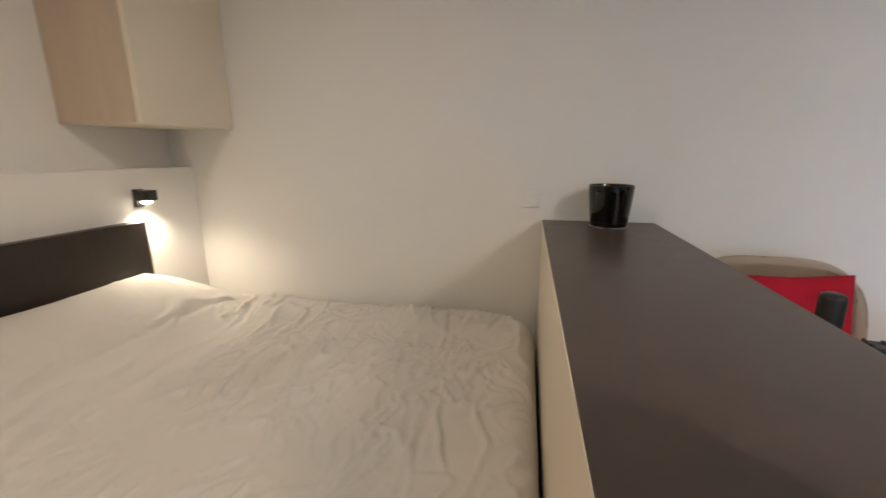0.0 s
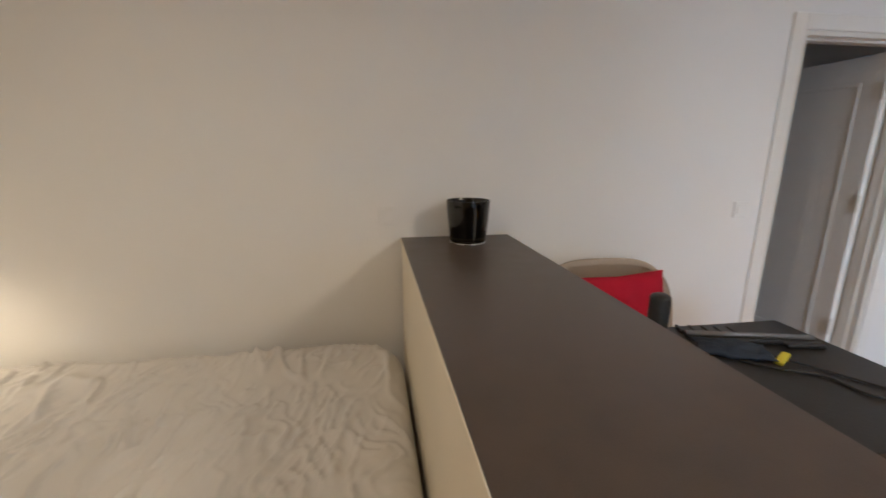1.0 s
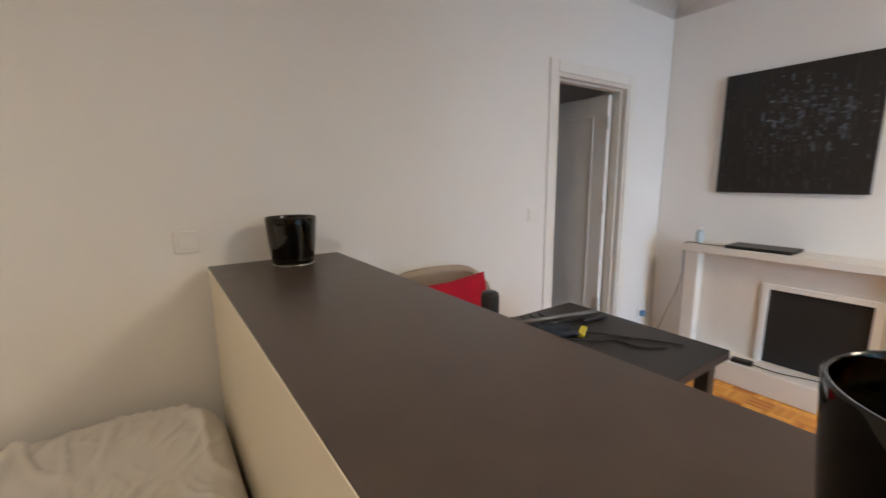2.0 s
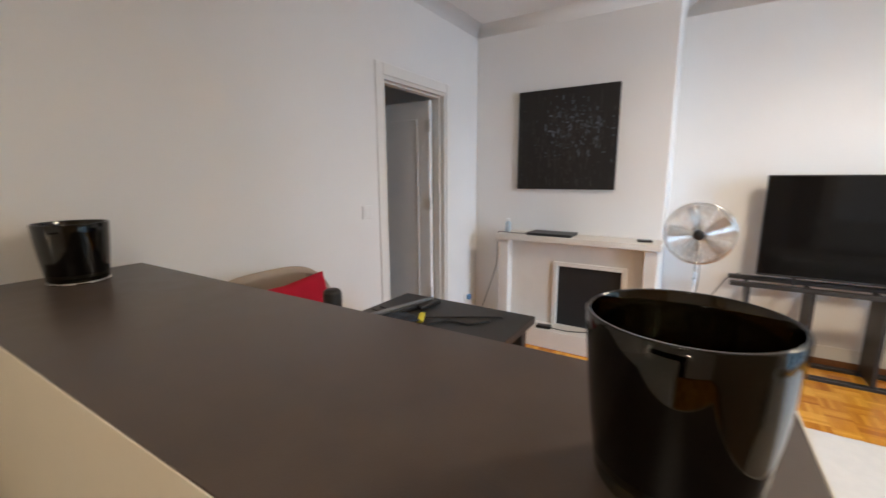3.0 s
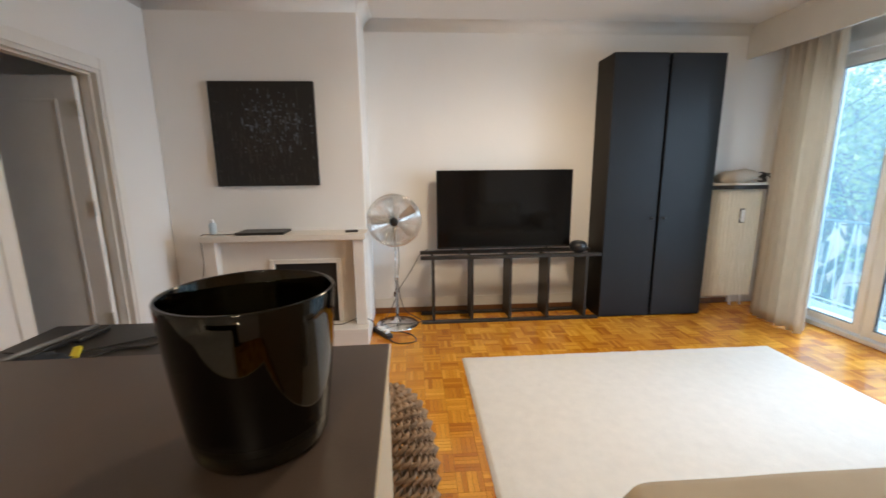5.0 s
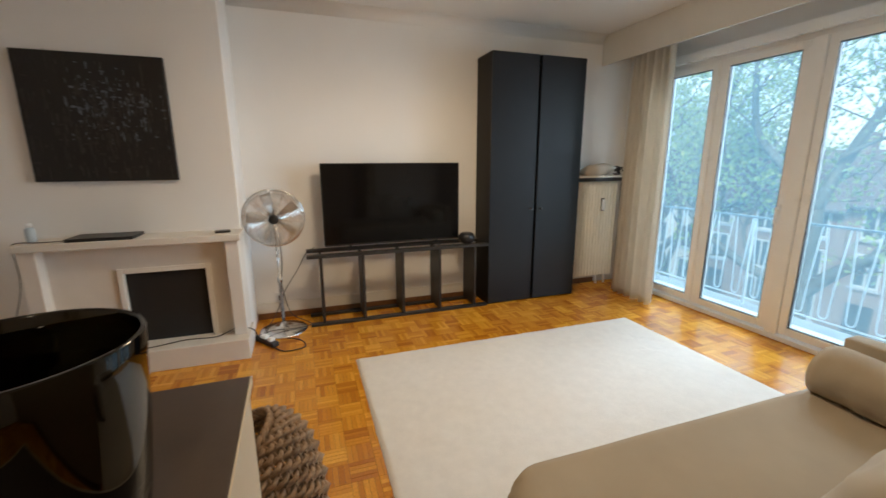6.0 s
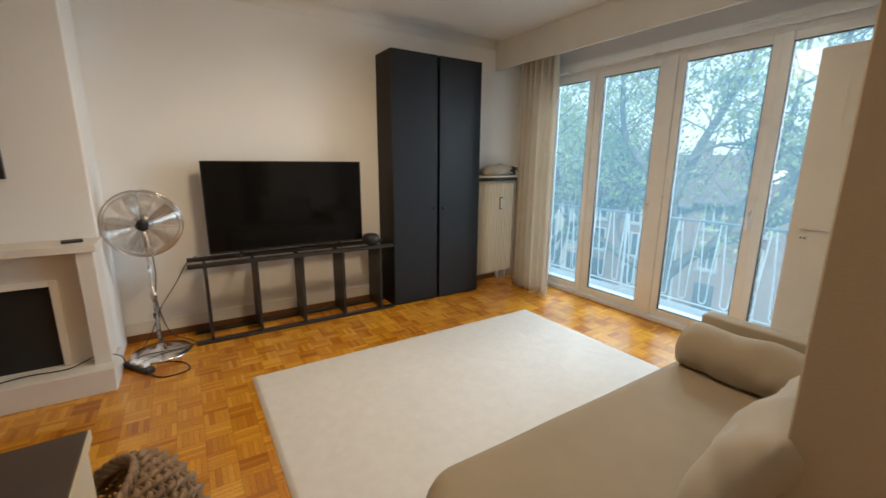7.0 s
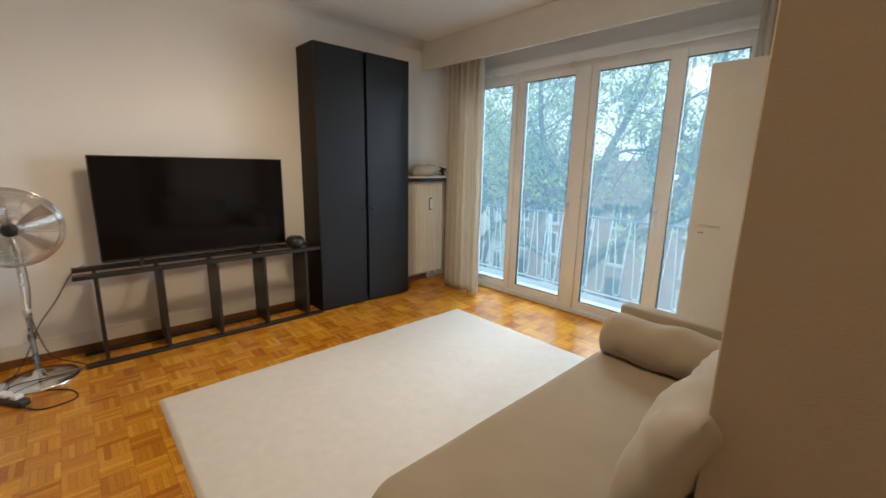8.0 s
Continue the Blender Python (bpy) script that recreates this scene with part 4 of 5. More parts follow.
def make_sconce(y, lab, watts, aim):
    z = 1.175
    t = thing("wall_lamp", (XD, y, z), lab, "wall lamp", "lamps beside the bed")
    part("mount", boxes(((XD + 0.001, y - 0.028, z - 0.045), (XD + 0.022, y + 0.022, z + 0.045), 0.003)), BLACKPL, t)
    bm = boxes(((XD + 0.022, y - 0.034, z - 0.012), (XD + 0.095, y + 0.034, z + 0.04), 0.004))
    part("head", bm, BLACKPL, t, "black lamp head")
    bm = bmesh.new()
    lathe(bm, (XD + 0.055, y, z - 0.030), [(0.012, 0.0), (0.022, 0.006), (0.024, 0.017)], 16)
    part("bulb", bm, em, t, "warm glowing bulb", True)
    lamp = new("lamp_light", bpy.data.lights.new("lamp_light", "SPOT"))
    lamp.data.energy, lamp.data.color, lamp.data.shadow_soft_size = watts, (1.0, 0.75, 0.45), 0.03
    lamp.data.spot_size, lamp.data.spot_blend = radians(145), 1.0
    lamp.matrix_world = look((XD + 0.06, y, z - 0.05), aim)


make_sconce(1.655, "small black wall lamp shining down beside the headboard", 8.0, (XD + 0.20, 1.655, 0.0))
# unseen twin lamp, added to spread warm light over the bed
make_sconce(-0.02, "unseen black wall lamp added on the near side of the bed", 2.5, (XD + 1.7, 1.7, 0.55))

# ---- small things ----
def make_cup(x, y, lab, ring=False):
    z0, H, R, rb = 1.0785, 0.184, 0.0935, 0.0765
    t = thing("candle_glass", (x, y, z0), lab, "candle glass", "smoked candle glasses on the divider")
    bm = bmesh.new()
    w = 0.0045
    prof = [(0.0005, 0.004), (rb - 0.010, 0.0), (rb - 0.003, 0.003), (rb, 0.010)]
    prof += [(rb + (R - rb) * s + 0.002 * math.sin(math.pi * s), 0.010 + (H - 0.012) * s) for s in (0.12, 0.25, 0.4, 0.55, 0.7, 0.85, 1.0)]
    prof += [(R - 0.001, H), (R - w + 0.001, H), (R - w, H - 0.002)]
    prof += [(rb - w + (R - rb) * s + 0.002 * math.sin(math.pi * s), 0.018 + (H - 0.020) * s) for s in (0.85, 0.7, 0.55, 0.4, 0.25, 0.1)]
    prof += [(rb - 0.016, 0.018), (0.0005, 0.016)]
    lathe(bm, (x, y, z0), prof, 56)
    part("glass", bm, DARKGLASS, t, "smoked dark glass with a thick base", True)
    bm = bmesh.new()
    rw = rb - w - 0.0015
    lathe(bm, (x, y, z0), [(0.0005, 0.020), (rw - 0.003, 0.0195), (rw - 0.001, 0.025), (rw + 0.004, 0.062), (rw + 0.002, 0.066), (0.012, 0.063), (0.0005, 0.064)], 40)
    part("candle", bm, WAX, t, "burnt down candle wax", True)
    bm = bmesh.new()
    tube(bm, [(x, y, z0 + 0.062), (x + 0.001, y, z0 + 0.07), (x + 0.003, y + 0.001, z0 + 0.076)], 0.0012, 6)
    part("wick", bm, CABLE, t)
    # bright ring stands in for the glint along the glass base
    if ring:
        bm = bmesh.new()
        lathe(bm, (x, y, z0), [(rb - 0.006, 0.0005), (rb + 0.0006, 0.0015), (rb + 0.0012, 0.006), (rb - 0.004, 0.0065)], 56)
        part("pale_base_ring", bm, STEEL, t, "pale ring modelled for the glint at the glass base", True)


make_cup(-0.224, 1.856, "smoked black candle glass on the divider near the wall", True)
make_cup(-0.208, 0.222, "smoked black candle glass near the free end of the divider")


def make_armchair():
    t = thing("armchair", (0.42, 1.66, 0), "beige upholstered chair with a red cushion behind the table", "chair")
    bm = bmesh.new()
    n, m = 20, 16
    g = {}
    for i in range(n + 1):
        for j in range(m + 1):
            u, v = i / n * 2 - 1, j / m
            x = 0.440 + 0.355 * u * (1 - 0.12 * v ** 6)
            top = 0.965 - 0.10 * abs(u) ** 5
            z = 0.44 + (top - 0.44) * v
            y = 1.885 - 0.07 * u * u + 0.08 * (v - 0.5) * 0.8
            g[i, j] = bm.verts.new((x, y, z))
    for i in range(n):
        for j in range(m):
            bm.faces.new((g[i, j], g[i + 1, j], g[i + 1, j + 1], g[i, j + 1]))
    bmesh.ops.solidify(bm, geom=bm.faces[:], thickness=0.075)
    bmesh.ops.bevel(bm, geom=[e for e in bm.edges if e.calc_face_angle(0) > 1.0], offset=0.028, segments=3, affect="EDGES")
    part("backrest", bm, CHAIRFAB, t, "", True)
    bm = bmesh.new()
    box(bm, (0.10, 1.34, 0.36), (0.70, 1.84, 0.47), 0.035, 3)
    part("seat", bm, CHAIRFAB, t, "", True)
    for x, y in ((0.14, 1.38), (0.66, 1.38), (0.14, 1.80), (0.66, 1.80)):
        bm = bmesh.new()
        tube(bm, [(x, y, 0.365), (x + (0.02 if x > 0.4 else -0.02), y, 0.0)], 0.018, 10, 0.011)
        part("leg", bm, BLACKWOOD, t, "slim black leg", True)
    bm = bmesh.new()
    cushion(bm, (0.43, 0.43, 0.13), pose(0.485, 1.765, 0.708, 80, 0, -4) @ pose(0, 0, 0, 0, 0, 4), 24, 24, 0.42, 0.02, 6.1)
    ob = mesh_object("cushion", bm, RED, True)
    tagged(ob, "bright red square cushion leaning on the beige chair", "cushion")


make_armchair()


def make_wicker_chair(cx, cy):
    """A tub chair; its woven shell is highest at the back."""
    t = thing("wicker_chair", (cx, cy, 0), "brown woven wicker tub chair pulled up to the table", "chair")

    def shell(a, v, off=0.0):
        top = 0.40 + 0.32 * max(0.0, math.cos(a * 0.62)) ** 0.8
        turn = 1.75 * v
        z = 0.30 + (top - 0.30) * math.sin(0.5 * math.pi * v) + 0.4 * off
        r = 0.105 + 0.160 * math.cos(turn - 0.35) + off
        return Vector((cx + r * math.sin(a), cy - r * math.cos(a), z))

    A = radians(128)
    n = 38
    for i in range(n + 1):
        a = -A + 2 * A * i / n
        part("stake", tube(bmesh.new(), [shell(a, j / 8) for j in range(9)], 0.0042, 5), WICKER, t, "", True)
    rows = 20
    for k in range(rows):
        v = 0.03 + 0.90 * k / (rows - 1)
        pts = []
        for i in range(2 * n + 1):
            a = -A + 2 * A * i / (2 * n)
            pts.append(shell(a, v + 0.006 * noise.noise((a * 3, k, 0)), 0.0085 * math.cos(math.pi * i / 2 + math.pi * (k % 2))))
        part("woven_cane", tube(bmesh.new(), pts, 0.0078, 5), WICKER, t, "", True)
    bm = bmesh.new()
    for s in (0.0, 2.1, 4.2):
        tube(bm, [shell(-A + 2 * A * i / 120, 0.985, 0.0) + 0.010 * Vector((math.sin(i * 0.55 + s) * 0.5, math.cos(i * 0.55 + s) * 0.5, math.cos(i * 0.55 + s))) for i in range(121)], 0.0075, 6)
    part("rim", bm, WICKER, t, "plaited wicker rim", True)
    bm = bmesh.new()
    lathe(bm, (cx, cy, 0.36), [(0.19, 0), (0.205, 0.015), (0.20, 0.035), (0.17, 0.045)], 28)
    part("seat", bm, WICKER, t, "round wicker seat", True)
    for sx, sy in ((-1, -1), (1, -1), (-1, 1), (1, 1)):
        bm = bmesh.new()
        tube(bm, [(cx + sx * 0.13, cy + sy * 0.13, 0.37), (cx + sx * 0.16, cy + sy * 0.16, 0.0)], 0.013, 8)
        part("leg", bm, WICKER, t, "cane leg", True)


make_wicker_chair(0.475, 0.25)


def loose(name, bm, mat, label, category, smooth=False):
    ob = mesh_object(name, bm, mat, smooth)
    ORIGIN[ob.name] = Vector((0, 0, 0))
    return tagged(ob, label, category)


TT = 0.7665
# the things on the table
t = thing("bottle", (0.351, 1.352, TT), "black insulated bottle standing on the table", "bottle")
bm = bmesh.new()
lathe(bm, (0.351, 1.352, TT), [(0.029, 0), (0.032, 0.004), (0.032, 0.012)], 28)
part("pale_base_ring", bm, STEEL, t, "pale metal foot ring", True)
bm = bmesh.new()
lathe(bm, (0.351, 1.352, TT), [(0.033, 0.0125), (0.034, 0.02), (0.034, 0.202), (0.031, 0.213), (0.022, 0.219)], 28)
part("body", bm, BLACKPL, t, "", True)

GREYALU = material("grey_anodised_metal", (0.20, 0.20, 0.21), 0.4, metal=0.4, var=0.15, scale=12, bump=0.02)
t = thing("folded_tripod", (0.84, 1.38, TT), "folded grey camera tripod lying on the table", "tripod")
bm = bmesh.new()
tube(bm, [(0.56, 1.455, TT + 0.013), (0.78, 1.405, TT + 0.013), (1.01, 1.350, TT + 0.013)], 0.012, 10, 0.009)
part("leg", bm, GREYALU, t, "grey metal leg", True)
bm = bmesh.new()
tube(bm, [(0.60, 1.405, TT + 0.010), (0.86, 1.335, TT + 0.010)], 0.009, 10)
part("leg", bm, BLACKPL, t, "black leg", True)
bm = bmesh.new()
box(bm, (-0.07, -0.015, 0), (0.07, 0.015, 0.018), 0.005, 2, pose(0.92, 1.305, TT + 0.001, 0, 0, -8))
part("head", bm, BLACKPL, t, "", True)

t = thing("cable_tray", (0.69, 1.478, TT), "flat black slotted tray lying on the table", "tray")
bm = bmesh.new()
box(bm, (-0.11, -0.028, 0), (0.11, 0.028, 0.004), 0.001, 1, pose(0.68, 1.49, TT + 0.001, 0, 0, -12))
part("plate", bm, BLACKPL, t)
for k in range(5):
    bm = bmesh.new()
    box(bm, (-0.11 + k * 0.05, -0.028, 0.004), (-0.10 + k * 0.05, 0.028, 0.010), 0.001, 1, pose(0.68, 1.49, TT + 0.001, 0, 0, -12))
    part("rib", bm, BLACKPL, t)

DENIM = material("dark_blue_bag_cloth", (0.020, 0.028, 0.045), 0.85, var=0.3, scale=14, bump=0.3, bscale=200)
bm = bmesh.new()
cushion(bm, (0.24, 0.13, 0.030), pose(0.62, 1.310, TT + 0.017, 0, 0, -25), 22, 16, 0.5, 0.03, 8.2)
loose("pouch", bm, DENIM, "dark blue cloth pouch lying open on the table", "pouch", True)
bm = bmesh.new()
box(bm, (-0.034, -0.013, 0), (0.034, 0.013, 0.016), 0.005, 2, pose(0.735, 1.222, TT + 0.008, 0, -14, 25))
loose("tape_roll", bm, YELLOW, "small bright yellow plastic tag on the table", "tag")
bm = bmesh.new()
tube(bm, curve_points([(0.70, 1.29, TT + 0.006), (0.76, 1.20, TT + 0.012), (0.83, 1.13, TT + 0.005), (0.90, 1.02, TT + 0.005), (0.95, 0.93, TT + 0.005)], 8), 0.004, 6)
loose("cable", bm, CABLE, "black cable lying across the table", "cable", True)
bm = bmesh.new()
tube(bm, curve_points([(0.60, 1.25, TT + 0.005), (0.68, 1.17, TT + 0.010), (0.78, 1.12, TT + 0.005), (0.80, 1.02, TT + 0.005), (0.88, 0.96, TT + 0.005)], 8), 0.0045, 6)
loose("cable", bm, CABLE, "thick black cable curled on the table", "cable", True)

# the things on the mantel and hearth
MZ = 0.9105
t = thing("laptop", (2.66, 1.26, MZ), "closed dark grey laptop lying on the mantel shelf", "laptop")
part("base", boxes(((2.545, 1.07, MZ), (2.765, 1.44, MZ + 0.010), 0.003)), BLACKPL, t)
part("lid", boxes(((2.545, 1.07, MZ + 0.011), (2.765, 1.44, MZ + 0.020), 0.003)), DARKSTEEL, t)
t = thing("small_bottle", (2.66, 1.650, MZ), "small clear bottle with a white cap on the mantel", "bottle")
bm = bmesh.new()
lathe(bm, (2.66, 1.650, MZ), [(0.024, 0), (0.027, 0.004), (0.027, 0.078), (0.015, 0.093)], 20)
PALEBLUE = material("pale_blue_plastic", (0.50, 0.58, 0.64), 0.3, var=0.1)
part("body", bm, PALEBLUE, t, "", True)
bm = bmesh.new()
lathe(bm, (2.66, 1.650, MZ + 0.0935), [(0.015, 0), (0.015, 0.024)], 16)
part("cap", bm, PVC, t, "white cap", True)
bm = bmesh.new()
box(bm, (-0.035, -0.05, 0), (0.035, 0.05, 0.014), 0.005, 2, pose(2.64, 0.555, MZ + 0.001, 0, 0, 12))
loose("remote_control", bm, DARKSTEEL, "small grey remote control on the mantel shelf", "remote control")
bm = bmesh.new()
tube(bm, curve_points([(2.60, 1.445, MZ + 0.005), (2.58, 1.53, MZ + 0.005), (2.58, 1.60, MZ + 0.005), (2.58, 1.695, MZ + 0.006), (2.60, 1.725, MZ - 0.04), (2.62, 1.74, 0.62), (2.62, 1.84, 0.30), (2.58, 1.92, 0.02)], 8), 0.003, 6)
loose("cable", bm, CABLE, "thin cable hanging from the mantel to the floor", "cable", True)
t = thing("power_adapter", (2.49, 1.24, 0.153), "black laptop power adapter lying on the hearth", "adapter")
bm = bmesh.new()
box(bm, (-0.028, -0.06, 0), (0.028, 0.06, 0.026), 0.006, 2, pose(2.49, 1.24, 0.1535, 0, 0, 8))
part("brick", bm, BLACKPL, t)
bm = bmesh.new()
tube(bm, curve_points([(2.49, 1.18, 0.165), (2.50, 1.05, 0.158), (2.56, 0.86, 0.158), (2.55, 0.66, 0.158), (2.57, 0.52, 0.20), (2.60, 0.42, 0.16), (2.64, 0.40, 0.07)], 8), 0.0035, 6)
part("cord", bm, CABLE, t, "black cord", True)

t = thing("power_strip", (2.68, 0.345, 0), "grey power strip with white plugs on the floor", "power strip")
m = pose(2.68, 0.345, 0.001, 0, 0, 35)
bm = bmesh.new()
box(bm, (-0.13, -0.03, 0), (0.13, 0.03, 0.038), 0.008, 2, m)
part("body", bm, DARKSTEEL, t)
for k, w in ((-0.07, 0.05), (0.02, 0.07)):
    bm = bmesh.new()
    box(bm, (k - w / 2, -0.022, 0.0385), (k + w / 2, 0.022, 0.062), 0.006, 2, m)
    part("plug", bm, PVC, t, "white plug")
bm = bmesh.new()
tube(bm, curve_points([(2.56, 0.29, 0.012), (2.47, 0.20, 0.005), (2.50, 0.06, 0.005), (2.64, 0.09, 0.005), (2.74, 0.24, 0.006), (2.78, 0.37, 0.02)], 10), 0.0042, 6)
part("cord", bm, CABLE, t, "black looped cord", True)

bm = bmesh.new()
tube(bm, curve_points([(2.93, 0.20, 0.82), (2.945, 0.195, 0.6), (2.95, 0.21, 0.38), (2.99, 0.16, 0.12), (2.99, 0.04, 0.028), (2.90, 0.0, 0.026), (2.84, 0.10, 0.03), (2.80, 0.30, 0.05), (2.74, 0.375, 0.05)], 10), 0.0035, 6)
loose("cable", bm, CABLE, "black fan cable trailing over the chrome base", "cable", True)
bm = bmesh.new()
tube(bm, curve_points([(3.10, -0.07, 0.66), (3.17, 0.0, 0.60), (3.19, 0.09, 0.44), (3.21, 0.20, 0.27), (3.20, 0.24, 0.18), (3.12, 0.30, 0.06), (2.90, 0.36, 0.03), (2.76, 0.37, 0.045)], 10), 0.0032, 6)
loose("cable", bm, CABLE, "television cable hanging down the wall", "cable", True)


def make_socket(name, x, y, z, facing, label, plug=None):
    t2 = thing(name, (x, y, z), label, "switch" if "switch" in name else "socket")
    d = Vector(facing)
    s = Vector((-d.y, d.x, 0))
    m2 = Matrix(((s.x, 0, d.x, x), (s.y, 0, d.y, y), (0, 1, 0, z), (0, 0, 0, 1)))
    bm2 = bmesh.new()
    box(bm2, (-0.042, -0.042, 0.001), (0.042, 0.042, 0.009), 0.003, 2, m2)
    part("plate", bm2, WALL, t2)
    bm2 = bmesh.new()
    box(bm2, (-0.028, -0.028, 0.0092), (0.028, 0.028, 0.013), 0.002, 1, m2)
    part("rocker" if "switch" in name else "insert", bm2, WALL, t2)
    if plug:
        bm2 = bmesh.new()
        box(bm2, (-0.02, -0.024, 0.0132), (0.02, 0.024, 0.05), 0.007, 2, m2)
        part("plug", bm2, plug, t2, "plug")


make_socket("light_switch", -0.565, YA, 1.173, (0, -1, 0), "white light switch on the wall above the divider")
make_socket("light_switch", 1.285, YA, 1.17, (0, -1, 0), "white light switch beside the hall door")
make_socket("wall_socket", 2.60, YA, 0.27, (0, -1, 0), "white wall socket with a blue plug in the corner", BLUEPL)
make_socket("wall_socket", XB, 0.245, 0.20, (-1, 0, 0), "white wall socket with a black plug behind the fan", BLACKPL)

t = thing("speaker", (2.97, -1.475, 0.634), "small round black loudspeaker on the metal stand", "speaker")
bm = bmesh.new()
lathe(bm, (2.97, -1.475, 0.6335), [(0.045, 0), (0.066, 0.012), (0.080, 0.04), (0.080, 0.062), (0.066, 0.090), (0.052, 0.098)], 32)
part("body", bm, BLACKPL, t, "black fabric body", True)
bm = bmesh.new()
lathe(bm, (2.97, -1.475, 0.6335), [(0.052, 0.0985), (0.046, 0.101), (0.02, 0.0995)], 28)
part("control_ring", bm, DARKSTEEL, t, "shiny top plate", True)


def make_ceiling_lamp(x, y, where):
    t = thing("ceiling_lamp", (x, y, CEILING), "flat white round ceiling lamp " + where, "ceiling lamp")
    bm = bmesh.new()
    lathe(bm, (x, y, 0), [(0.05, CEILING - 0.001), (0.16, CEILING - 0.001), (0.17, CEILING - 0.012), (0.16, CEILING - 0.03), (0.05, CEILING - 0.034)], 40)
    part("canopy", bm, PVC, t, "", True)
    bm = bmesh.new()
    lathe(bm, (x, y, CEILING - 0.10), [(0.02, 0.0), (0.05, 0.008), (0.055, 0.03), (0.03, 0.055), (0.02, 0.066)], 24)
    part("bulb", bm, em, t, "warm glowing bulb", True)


make_ceiling_lamp(LAMPS[0][0], LAMPS[0][1], "in the middle of the room")
# unseen fixture for the added fill light above the bed
make_ceiling_lamp(LAMPS[1][0], LAMPS[1][1], "added unseen over the sleeping corner")

# ---- balcony and the street beyond ----
CONCRETE = material("weathered_concrete", (0.34, 0.35, 0.36), 0.85, var=0.2, scale=3, bump=0.2, bscale=60)
RAILPAINT = material("white_railing_paint", (0.74, 0.77, 0.79), 0.45, var=0.1, scale=6, bump=0.03)
RAILGREY = material("blue_grey_rail_paint", (0.16, 0.20, 0.24), 0.45, var=0.15, scale=6, bump=0.03)
structure("balcony_floor", boxes(((-1.5, -4.70, -0.36), (4.4, -3.64, -0.17), 0.01)), CONCRETE, "weathered concrete balcony slab", "balcony")
t = thing("railing", (1.45, -4.6, -0.17), "balcony railing of bent white bars with a grey handrail", "railing")
bm = bmesh.new()
box(bm, (-1.5, -4.62, 0.795), (4.4, -4.58, 0.815), 0.004, 2)
part("handrail", bm, RAILGREY, t, "grey flat handrail")
bm = bmesh.new()
box(bm, (-1.5, -4.61, -0.105), (4.4, -4.595, -0.09), 0.002)
part("bottom_rail", bm, RAILPAINT, t)
for k in range(5):
    x = -1.406 + k * 1.272
    bm = bmesh.new()
    box(bm, (x - 0.01, -4.61, -0.17), (x + 0.01, -4.59, 0.795), 0.002)
    part("post", bm, RAILPAINT, t)
loop = bmesh.new()
pts = [(-0.085, 0, 0.79), (-0.045, 0, 0.22), (-0.037, 0, -0.02)] + [(-0.036 * math.cos(a * math.pi / 8), 0, -0.035 - 0.036 * math.sin(a * math.pi / 8)) for a in range(9)] + [(0.037, 0, -0.02), (0.045, 0, 0.22), (0.085, 0, 0.79)]
tube(loop, pts, 0.0065, 6)
first = part("bent_bar", loop, RAILPAINT, t, "", True)
first.data.transform(Matrix.Translation(ORIGIN[t.name]))
base = ORIGIN[t.name]
first.location = Vector((-1.3, -4.6, 0)) - base
for k in range(1, 27):
    ob = new("bent_bar", first.data)
    ob.parent = t
    ob.location = Vector((-1.3 + k * 0.212, -4.6, 0)) - base

GZ = -7.5
GRASSY = material("street_asphalt", (0.055, 0.055, 0.056), 0.9, var=0.3, scale=0.6, bump=0.2, bscale=20)
bm = bmesh.new()
vs = [bm.verts.new(p) for p in ((-900, -1500, GZ), (900, -1500, GZ), (900, -3.9, GZ), (-900, -3.9, GZ))]
bm.faces.new(vs)
structure("ground", bm, GRASSY, "grey asphalt street and ground far below", "ground")
PAVE = material("pavement_slabs", (0.30, 0.29, 0.27), 0.85, var=0.2, scale=2, bump=0.15, bscale=30)
structure("pavement", boxes(((-40, -23.5, GZ), (40, -20.5, GZ + 0.14), 0.02)), PAVE, "grey pavement along the far houses", "pavement")

BRICK = bpy.data.materials.new("brown_brick")
BRICK.use_nodes = True
nt = BRICK.node_tree
bt = nt.nodes.new("ShaderNodeTexBrick")
bt.inputs["Color1"].default_value, bt.inputs["Color2"].default_value, bt.inputs["Mortar"].default_value = (0.17, 0.10, 0.08, 1), (0.14, 0.08, 0.065, 1), (0.35, 0.32, 0.28, 1)
bt.inputs["Scale"].default_value = 2.4
co = nt.nodes.new("ShaderNodeTexCoord")
mp = nt.nodes.new("ShaderNodeMapping")
mp.inputs["Rotation"].default_value = (radians(90), 0, 0)
nt.links.new(co.outputs["Object"], mp.inputs[0])
nt.links.new(mp.outputs[0], bt.inputs["Vector"])
nt.links.new(bt.outputs[0], nt.nodes["Principled BSDF"].inputs["Base Color"])
nt.nodes["Principled BSDF"].inputs["Roughness"].default_value = 0.9
PLASTER = material("pale_house_plaster", (0.52, 0.47, 0.41), 0.9, var=0.12, scale=1, bump=0.1)
TILE = material("red_roof_tiles", (0.12, 0.085, 0.075), 0.85, var=0.35, scale=4, bump=0.5, bscale=14, stretch=(3, 1, 1))
SLATE = material("grey_roof_slate", (0.10, 0.10, 0.11), 0.7, var=0.3, scale=4, bump=0.4, bscale=12)
HFRAME = material("weathered_window_paint", (0.42, 0.42, 0.41), 0.6, var=0.15, scale=3, bump=0.02)
HGLASS = material("dark_house_glass", (0.05, 0.06, 0.07), 0.1, var=0.3, scale=2, bump=0)


